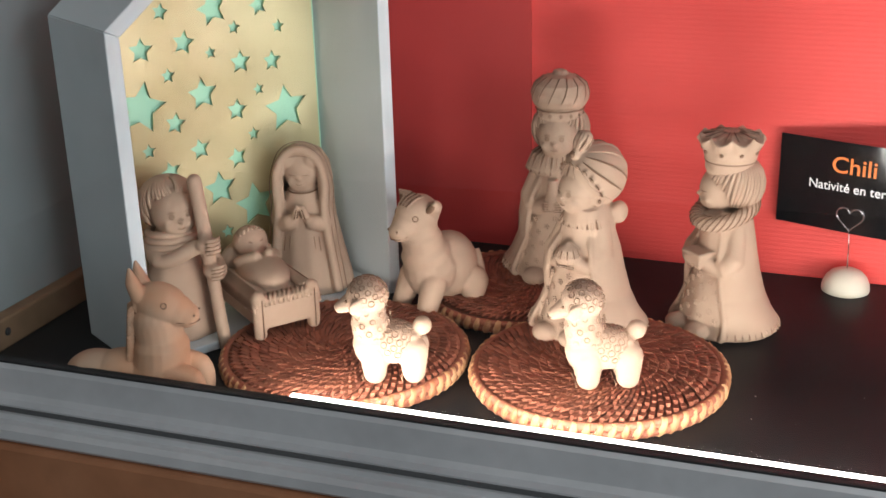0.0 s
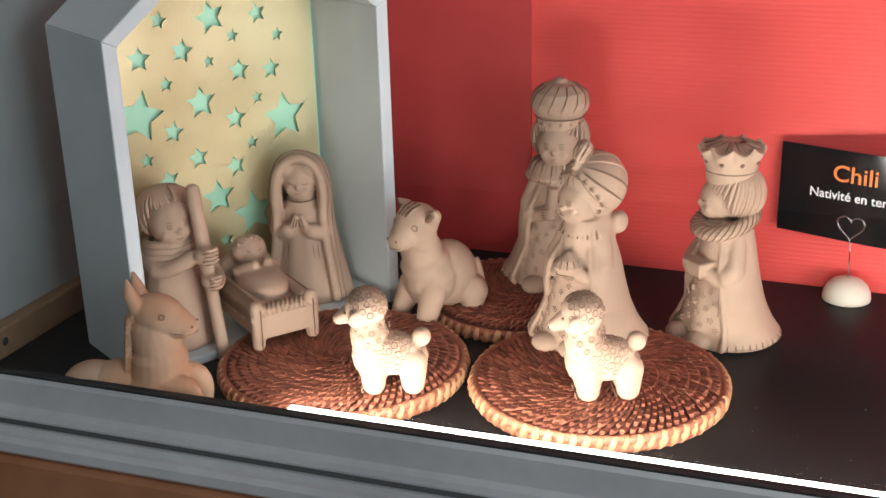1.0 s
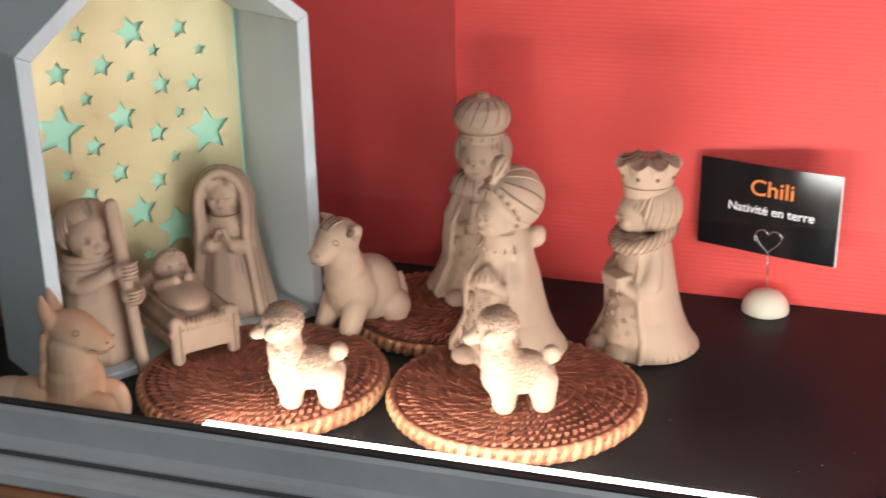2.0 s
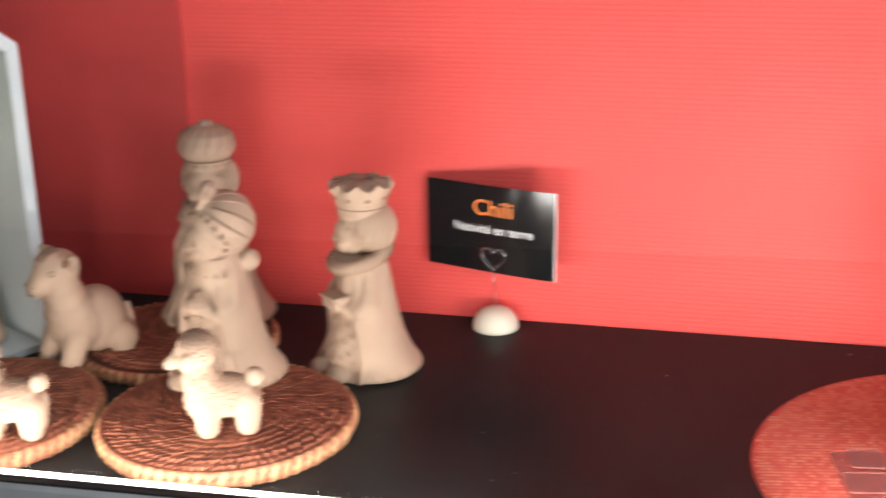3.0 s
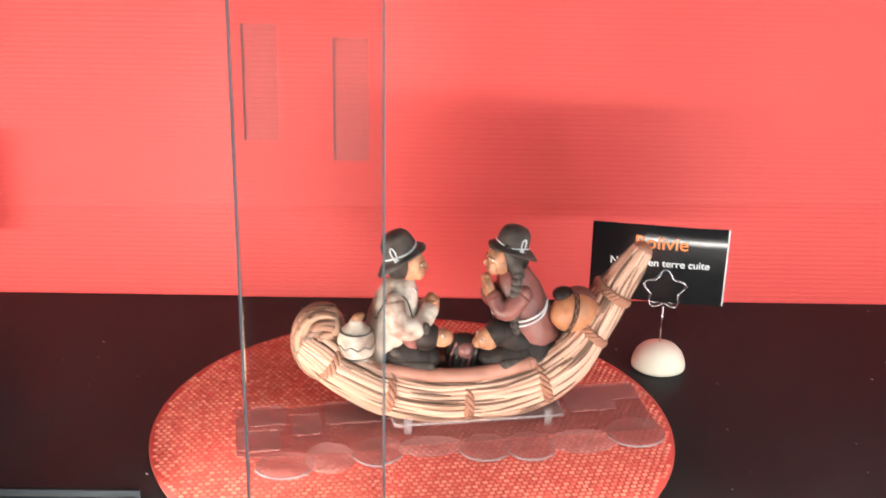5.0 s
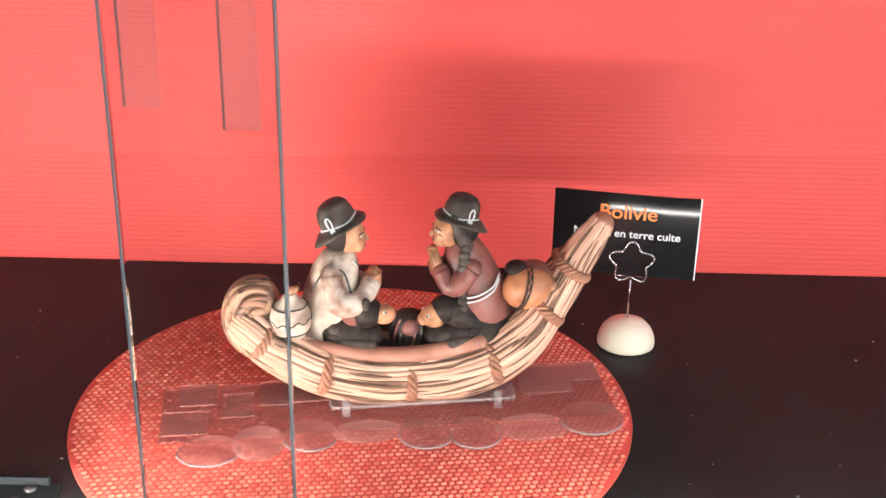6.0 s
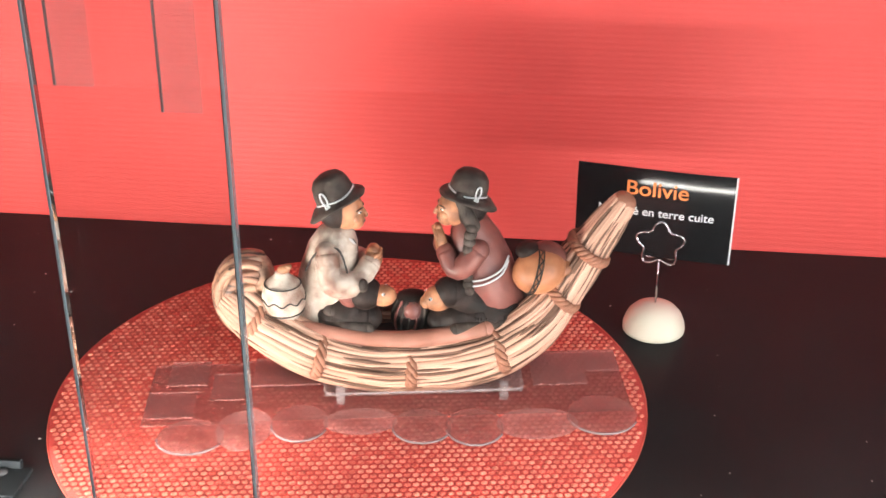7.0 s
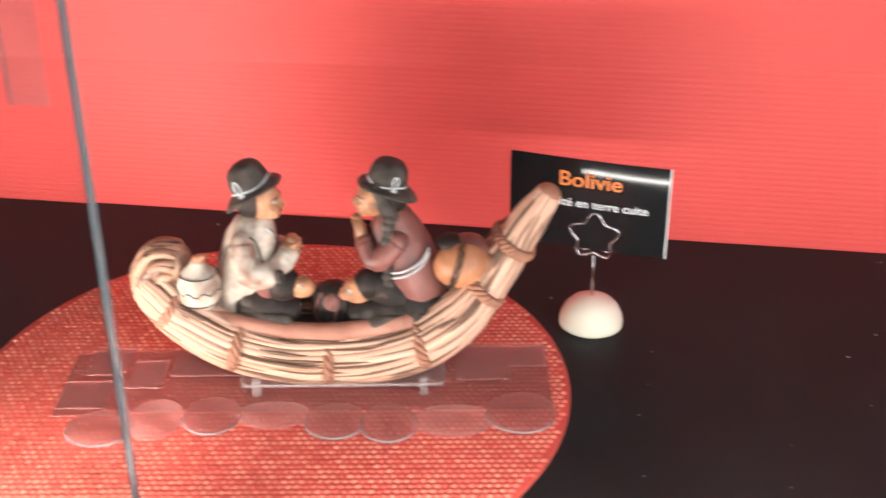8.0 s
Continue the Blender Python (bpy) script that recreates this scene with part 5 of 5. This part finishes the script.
# twisted rope bands
for u0 in (-0.0820, -0.0505, -0.0045, 0.0415, 0.0725, 0.0870):
    keys = hull_keys(1)
    i = max(j for j in range(len(keys) - 1) if keys[j][0] <= u0)
    f = (u0 - keys[i][0]) / (keys[i + 1][0] - keys[i][0])
    v, z, r = [keys[i][q] + f * (keys[i + 1][q] - keys[i][q]) for q in (1, 2, 3)]
    d = Vector((keys[i + 1][0] - keys[i][0], 0, keys[i + 1][2] - keys[i][2])).normalized()
    up = Vector((-d.z, 0, d.x))
    bm = bmesh.new()
    for st in range(3):
        pts = []
        for q in range(64):
            a = 2 * math.pi * q / 64
            tw = 9 * a + st * 2 * math.pi / 3
            w = (v + r * 1.06 + 0.0011 * math.cos(tw)) * math.cos(a)
            h = (r * 1.06 + 0.0011 * math.cos(tw)) * math.sin(a)
            pts.append(Vector((u0, w, z)) + up * h + d * (0.0019 * math.sin(tw)))
        tube(bm, pts, 0.0014, 6, closed=True)
    part("rope_band", bm, ROPE, boat, "twisted rope band")
# brushed dark streaks along the reeds
bm = bmesh.new()
for side in (-1, 1):
    keys = hull_keys(side)
    cen = curve_pts([(u, side * v, z) for u, v, z, r in keys], 6)
    rad = [p.x for p in curve_pts([(r, 0, 0) for u, v, z, r in keys], 6)]
    for q in range(150):
        n = rnd.randrange(4, 14)
        i0, a = rnd.randrange(4, len(cen) - n - 2), rnd.uniform(0, 2 * math.pi)
        pts = []
        for i in range(i0, i0 + n):
            d = (cen[i + 1] - cen[i - 1]).normalized()
            sd = d.cross(Vector((0, 0, 1))).normalized()
            pts.append(cen[i] + (sd * math.cos(a) + sd.cross(d) * math.sin(a)) * rad[i] * 0.965)
            a += rnd.uniform(-0.02, 0.02)
        w = rnd.uniform(0.0004, 0.0011)
        tube(bm, pts, [w * math.sin(math.pi * (k + 0.4) / n) + 0.0001 for k in range(n)], 5)
part("paint_streaks", bm, REED_DARK, boat, "brushed dark brown streaks")

# ---- painted figures and goods in the boat ----
POTTERY = mat("orange_pottery_glaze", (0.46, 0.188, 0.088), 0.45, grain=0.2, spots=(0.28, 0.105, 0.05), sscale=90, bump=0.25, bscale=420)
P = [FELT, SHIRT, MAROON, SKIN, FELT_LIGHT, PAINT_WHITE, PAINT_DARK, POTTERY]
GRP2 = "painted figures in the reed boat"


def put(name, bm, u, v, z, rz, label, category="figurine", size=(1, 1, 1)):
    bmesh.ops.transform(bm, matrix=Matrix.Diagonal((*size, 1)), verts=bm.verts)
    ob = part(name, bm, P)
    ob.matrix_world = BOAT @ pose(u, v, z, 0, 0, rz)
    return tagged(ob, label, category, GRP2)


def hat(bm, c, r, tilt, brim=1.0):
    """Felt bowler with a deep crown, a wavy drooping brim and a cord tied in a bow."""
    m = pose(*c, tilt, 0, 0)
    rings = []
    for k_, z in ((1.02, -0.10), (1.30, -0.24), (1.42, -0.30), (1.46, -0.22), (1.20, -0.04), (1.04, 0.06), (1.03, 0.30), (1.00, 0.62), (0.90, 0.98), (0.68, 1.24), (0.35, 1.36), (0.02, 1.39)):
        row = []
        for i in range(36):
            a = 2 * math.pi * i / 36
            kk = 1 + (k_ - 1) * brim * (1 + 0.25 * math.sin(a)) if k_ > 1.15 else k_
            row.append(m @ Vector((r * kk * math.cos(a) * 0.94, r * kk * math.sin(a), r * z + (0.13 * r * math.cos(2 * a) - 0.10 * r * math.sin(a) if k_ > 1.2 else 0))))
        rings.append(row)
    loft(bm, rings, slot=4)
    tube(bm, [m @ Vector((r * 1.05 * math.cos(a) * 0.94, r * 1.05 * math.sin(a), r * (0.16 + 0.05 * math.sin(3 * a)))) for a in [2 * math.pi * i / 36 for i in range(36)]], r * 0.045, 6, closed=True, slot=5)
    for s in (-1, 1):
        knot = Vector((s * r * 0.99, r * 0.22, r * 0.17))
        for w, hgt, dz in ((0.13, 0.34, 0.32), (0.10, 0.12, -0.10)):
            q = [m @ (knot + Vector((s * 0.0003, r * w * math.sin(2 * math.pi * i / 14) + r * 0.06, r * (dz + hgt * math.cos(2 * math.pi * i / 14))))) for i in range(14)]
            tube(bm, q, r * 0.048, 5, closed=True, slot=5)
        tube(bm, [m @ knot, m @ (knot + Vector((s * 0.0008, r * 0.22, -r * 0.38)))], r * 0.05, 5, slot=5)


def face(bm, c, r):
    """Painted face: brow, cheeks, straight nose, almond eyes and brows."""
    x, y, z = c
    ell(bm, c, (r * 0.84, r * 0.92, r), n=24, slot=3)
    ell(bm, (x, y - r * 0.50, z - r * 0.48), (r * 0.56, r * 0.46, r * 0.50), n=16, slot=3)
    limb(bm, [(x, y - r * 0.88, z + r * 0.12), (x, y - r * 1.02, z - r * 0.20)], [r * 0.09, r * 0.14], n=10, slot=3)
    for s in (-1, 1):
        ell(bm, (x + s * r * 0.40, y - r * 0.60, z - r * 0.24), r * 0.30, n=12, slot=3)
        ell(bm, (x + s * r * 0.40, y - r * 0.775, z + r * 0.08), (r * 0.15, r * 0.06, r * 0.065), rot=(0, 0, s * 32), n=10, slot=5)
        ell(bm, (x + s * r * 0.41, y - r * 0.815, z + r * 0.08), r * 0.055, n=8, slot=6)
        tube(bm, [(x + s * r * 0.20, y - r * 0.90, z + r * 0.24), (x + s * r * 0.42, y - r * 0.82, z + r * 0.28), (x + s * r * 0.62, y - r * 0.64, z + r * 0.20)], r * 0.032, 5, slot=6)
    tube(bm, [(x - r * 0.18, y - r * 0.93, z - r * 0.52), (x, y - r * 0.965, z - r * 0.54), (x + r * 0.18, y - r * 0.93, z - r * 0.52)], r * 0.045, 5, slot=2)


# seated man in a cream shirt; looks along -y locally
bm = bmesh.new()
lathe(bm, [(0.0150, 0.0), (0.0152, 0.006), (0.0140, 0.018), (0.0134, 0.029), (0.0116, 0.039), (0.0082, 0.0455), (0.0030, 0.0490)], n=36, c=(0, 0.004, 0), sy=1.0, folds=7, depth=0.04, slot=1, lean=(0, -0.0105))
face(bm, (0, -0.0110, 0.0545), 0.0090)
ell(bm, (0, -0.0060, 0.0550), (0.0088, 0.0086, 0.0092), n=18, slot=0)
hat(bm, (0, -0.0068, 0.0600), 0.0093, -27, 1.35)
for s in (-1, 1):
    limb(bm, curve_pts([(s * 0.0108, -0.003, 0.0375), (s * 0.0158, -0.006, 0.0260), (s * 0.0110, -0.0165, 0.0245), (s * 0.0035, -0.0220, 0.0300)], 5), [0.0058] * 5 + [0.0062] * 5 + [0.0050] * 6, slot=1)
    limb(bm, [(s * 0.0035, -0.0222, 0.0300), (s * 0.0012, -0.0232, 0.0350)], [0.0040, 0.0032], slot=3)
    for i in range(4):
        tube(bm, [(s * 0.0052, -0.0240, 0.0288 + 0.0018 * i), (s * 0.0026, -0.0266, 0.0296 + 0.0018 * i), (s * 0.0002, -0.0268, 0.0304 + 0.0018 * i)], 0.0009, 6, slot=3)
    # seam round the sleeve, open collar, maroon lining under the arm
    tube(bm, curve_pts([(s * 0.0130, 0.0070, 0.0300), (s * 0.0140, 0.0010, 0.0395), (s * 0.0118, -0.0085, 0.0405), (s * 0.0140, -0.0130, 0.0300)], 6), 0.0005, 5, slot=6)
    tube(bm, curve_pts([(s * 0.0065, -0.0085, 0.0455), (s * 0.0040, -0.0140, 0.0410), (s * 0.0010, -0.0150, 0.0345)], 6), 0.0009, 6, slot=5)
    tube(bm, curve_pts([(s * 0.0052, -0.0100, 0.0450), (s * 0.0030, -0.0148, 0.0410), (s * 0.0003, -0.0156, 0.0350)], 6), 0.0005, 5, slot=6)
    ell(bm, (s * 0.0098, -0.0115, 0.0185), (0.0056, 0.0050, 0.0085), rot=(-24, 0, 0), n=16, slot=2)
    limb(bm, [(s * 0.0095, -0.004, 0.0060), (s * 0.0085, -0.0220, 0.0055)], [0.0078, 0.0062], slot=0)
    limb(bm, [(s * 0.0125, -0.004, 0.0100), (s * 0.0110, -0.0150, 0.0075)], [0.0040, 0.0030], slot=4)
put("seated_man_figurine", bm, -0.0465, 0.002, 0.0320, 82, "painted clay man in cream shirt and dark hat", size=(1.06, 1.06, 1.125))

# seated woman in a maroon shawl, bent forward
bm = bmesh.new()
lathe(bm, [(0.0160, 0.008), (0.0172, 0.013), (0.0158, 0.024), (0.0142, 0.034), (0.0118, 0.044), (0.0080, 0.0520), (0.0030, 0.0560)], n=36, c=(0, 0.004, 0), sy=1.02, folds=6, depth=0.04, slot=2, lean=(0, -0.0125))
lathe(bm, [(0.0205, -0.004), (0.0215, 0.002), (0.0180, 0.010), (0.0150, 0.016)], n=36, c=(0, 0.001, 0), folds=9, depth=0.05, slot=0)
face(bm, (0, -0.0150, 0.0580), 0.0092)
ell(bm, (0, -0.0090, 0.0590), (0.0100, 0.0098, 0.0105), n=20, slot=0)
hat(bm, (0, -0.0095, 0.0645), 0.0090, -16, 1.35)
for s in (-1, 1):
    # hair drawn back from the brow into a braid
    limb(bm, curve_pts([(s * 0.0060, -0.0140, 0.0655), (s * 0.0088, -0.0115, 0.0585), (s * 0.0098, -0.0085, 0.0520)], 5), [0.0030] * 5 + [0.0036] * 6, slot=4)
    for i in range(10):
        k = i / 9
        ell(bm, (s * (0.0112 + 0.0030 * k), -0.0092 - 0.0022 * math.sin(2.4 * k), 0.0520 - 0.0315 * k), (0.0034 - 0.0008 * k, 0.0034 - 0.0008 * k, 0.0027), rot=(32 if i % 2 else -32, 0, 0), n=10, slot=4)
    limb(bm, curve_pts([(s * 0.0110, -0.006, 0.040), (s * 0.0115, -0.0160, 0.030), (s * 0.0050, -0.0205, 0.0370)], 5), [0.0056] * 5 + [0.0046] * 6, slot=2)
    limb(bm, [(s * 0.0035, -0.0215, 0.0375), (s * 0.0010, -0.0235, 0.0480)], [0.0032, 0.0020], slot=3)
    for i in range(3):
        tube(bm, [(s * (0.0045 - 0.001 * i), -0.0236, 0.0395), (s * (0.0026 - 0.0007 * i), -0.0256, 0.0478)], 0.0007, 5, slot=3)
    # pale painted stripes and hem of the shawl
    for q in (0.0, 0.0026):
        tube(bm, curve_pts([(s * 0.0128, -0.0125, 0.0220 + q), (s * 0.0168, -0.0040, 0.0245 + q), (s * 0.0158, 0.0045, 0.0285 + q), (s * 0.0105, 0.0090, 0.0330 + q)], 6), 0.0005, 5, slot=5)
    tube(bm, curve_pts([(s * 0.0055, -0.0200, 0.0330), (s * 0.0098, -0.0165, 0.0220), (s * 0.0140, -0.0135, 0.0165)], 6), 0.0006, 5, slot=5)
    limb(bm, [(s * 0.0110, -0.006, 0.0045), (s * 0.0100, -0.0240, 0.0030)], [0.0085, 0.0066], slot=0)
put("seated_woman_figurine", bm, 0.0350, 0.002, 0.0325, -84, "painted clay woman in maroon shawl and dark hat with braids", size=(1.05, 1.05, 1.06))

# jar behind the man
bm = bmesh.new()
lathe(bm, [(0.0040, -0.0115), (0.0080, -0.0090), (0.0108, -0.003), (0.0108, 0.003), (0.0088, 0.0090), (0.0050, 0.0125), (0.0034, 0.0140), (0.0036, 0.0150)], n=28, slot=1)
tube(bm, [(0.0090 * math.cos(a), 0.0090 * math.sin(a), 0.0090) for a in [2 * math.pi * i / 30 for i in range(30)]], 0.0004, 4, closed=True, slot=6)
ell(bm, (0.001, 0, 0.0165), (0.0036, 0.0026, 0.0026), rot=(0, -20, 0), n=12, slot=3)
ell(bm, (0.003, 0, 0.0180), (0.0022, 0.0020, 0.0016), n=10, slot=3)
tube(bm, [(0.0110 * math.cos(a), 0.0110 * math.sin(a), 0.0015 + 0.0010 * math.sin(9 * a)) for a in [2 * math.pi * i / 90 for i in range(90)]], 0.00035, 4, closed=True, slot=6)
tube(bm, [(0.0099 * math.cos(a), 0.0099 * math.sin(a), -0.0055) for a in [2 * math.pi * i / 30 for i in range(30)]], 0.00045, 4, closed=True, slot=6)
put("clay_jar", bm, -0.0672, -0.0130, 0.0515, 0, "small cream clay jar with wavy line in the boat", "jar")

# striped bundle behind the woman
bm = bmesh.new()
ell(bm, (0, 0, 0), (0.0140, 0.0125, 0.0115), rot=(0, -22, 0), n=24, slot=7)
ell(bm, (0.0050, 0.004, 0.0060), (0.0100, 0.0090, 0.0075), rot=(0, 20, 0), n=18, slot=2)
ell(bm, (-0.005, 0.004, 0.0095), (0.0070, 0.0070, 0.0045), n=16, slot=0)
ell(bm, (0.0125, 0, 0.0005), (0.0060, 0.0055, 0.0050), n=14, slot=7)
for du in (-0.004, -0.0015):
    tube(bm, [(du + 0.0035 * math.sin(a), -0.0128 * math.cos(a) * 1.0, 0.0118 * math.sin(a)) for a in [2 * math.pi * i / 40 for i in range(40)]], 0.0004, 4, closed=True, slot=6)
tube(bm, [(-0.0028 + 0.0035 * math.sin(a) + 0.0007 * math.cos(14 * a), -0.0129 * math.cos(a), 0.0119 * math.sin(a)) for a in [2 * math.pi * i / 90 for i in range(90)]], 0.00035, 4, closed=True, slot=6)
put("tied_bundle", bm, 0.0610, -0.009, 0.0620, 0, "orange clay bundle with dark drawn band in the boat", "bundle")

# dark crouching animal beside the man, and another by the woman
bm = bmesh.new()
ell(bm, (0, 0.008, 0.008), (0.0085, 0.0150, 0.0085), n=20, slot=0)
ell(bm, (0, -0.006, 0.0190), (0.0086, 0.0088, 0.0086), n=20, slot=0)
ell(bm, (0, -0.0150, 0.0180), (0.0058, 0.0070, 0.0055), n=16, slot=3)
for s in (-1, 1):
    ell(bm, (s * 0.0048, -0.0158, 0.0212), 0.0009, n=8, slot=5)
    ell(bm, (s * 0.0052, -0.0164, 0.0212), 0.0006, n=8, slot=6)
    ell(bm, (s * 0.0062, -0.006, 0.0265), (0.0032, 0.0026, 0.0042), rot=(0, s * 25, 0), n=10, slot=4)
    limb(bm, [(s * 0.0070, 0.012, 0.003), (s * 0.0075, -0.008, 0.002)], [0.0045, 0.0038], slot=4)
put("ox_figurine", bm, -0.0325, -0.009, 0.0330, 82, "dark painted clay ox lying in the boat")
bm = bmesh.new()
ell(bm, (0, 0.012, 0.007), (0.0105, 0.0190, 0.0090), n=20, slot=0)
ell(bm, (0, -0.011, 0.0175), (0.0066, 0.0078, 0.0068), n=20, slot=3)
ell(bm, (0, -0.0055, 0.0205), (0.0082, 0.0082, 0.0080), n=16, slot=0)
ell(bm, (0, -0.0172, 0.0160), (0.0040, 0.0032, 0.0034), n=12, slot=3)
limb(bm, curve_pts([(0, -0.001, 0.020), (0.0, 0.006, 0.014), (0, 0.014, 0.010)], 4), [0.0080, 0.0082, 0.0085, 0.0088, 0.009, 0.009, 0.009, 0.009, 0.009], slot=0)
for s in (-1, 1):
    ell(bm, (s * 0.0048, -0.0158, 0.0198), 0.0009, n=8, slot=5)
    ell(bm, (s * 0.0052, -0.0164, 0.0198), 0.0006, n=8, slot=6)
    limb(bm, [(s * 0.0090, 0.018, 0.004), (s * 0.0100, -0.004, 0.003)], [0.0050, 0.0040], slot=4)
    for i in range(6):
        tube(bm, [(s * 0.0105, 0.022 - 0.0026 * i, 0.0095), (s * 0.0120, 0.0205 - 0.0026 * i, 0.0040)], 0.0006, 5, slot=4)
put("donkey_figurine", bm, 0.0210, -0.009, 0.0310, -82, "dark painted clay donkey lying in the boat")
# swaddled bundle in a basket at the middle
bm = bmesh.new()
lathe(bm, [(0.0085, -0.0095), (0.0100, -0.004), (0.0098, 0.004), (0.0070, 0.0095), (0.0020, 0.0115)], n=24, sy=0.9, slot=0)
ell(bm, (0, -0.0060, 0.0035), (0.0050, 0.0045, 0.0052), n=14, slot=2)
rnd = random.Random(8)
for i in range(16):
    a = 2 * math.pi * i / 16
    tube(bm, curve_pts([(0.0086 * math.cos(a), 0.0080 * math.sin(a), -0.009), (0.0104 * math.cos(a + 0.2), 0.0094 * math.sin(a + 0.2), -0.001), (0.0080 * math.cos(a + 0.5), 0.0072 * math.sin(a + 0.5), 0.0085)], 4), 0.0006 + rnd.uniform(0, 0.0004), 5, slot=4 if i % 3 else 2)
put("baby_basket_figurine", bm, -0.0030, -0.003, 0.0375, 0, "dark painted swaddled baby basket in the boat")

# ---- small marks ----
# clear tape on the inner face of the glass
for x0, x1, z0, z1 in ((0.267, 0.2805, 0.214, 0.262), (0.3035, 0.317, 0.206, 0.257)):
    t = tagged(empty("clear_tape"), "strip of clear tape stuck on the glass", "tape", "tape strips on the glass")
    bm = bmesh.new()
    box(bm, (x0, 0.5665, z0), (x1, 0.5670, z1))
    p = part("film", bm, mat("clear_tape_film", (0.45, 0.25, 0.24), 0.3, alpha=0.16), t, smooth=False)
    p.visible_shadow = False
    bm = bmesh.new()
    box(bm, (x0 - 0.0008, 0.5664, z0), (x0, 0.5672, z1))
    p = part("edge", bm, mat("grey_tape_edge", (0.16, 0.13, 0.13), 0.4, alpha=0.75), t, "dark tape edge", smooth=False)
    p.visible_shadow = False

# dust specks on the black shelf
rnd = random.Random(3)
bm = bmesh.new()
for i in range(170):
    x, y = rnd.uniform(-0.5, 0.85), rnd.uniform(0.60, 0.895)
    if (x - PM.x) ** 2 + (y - PM.y) ** 2 < 0.15 ** 2 or (x < -0.05 and y > 0.61):
        continue
    s = rnd.choice((0.00022, 0.0003, 0.0003, 0.0005))
    ell(bm, (x, y, s * 0.4), (s * rnd.uniform(1, 2.2), s, s * 0.5), rot=(0, 0, rnd.uniform(0, 180)), n=6)
tagged(part("dust", bm, DUST), "pale dust specks on the black shelf", "dust", kind="stuff")
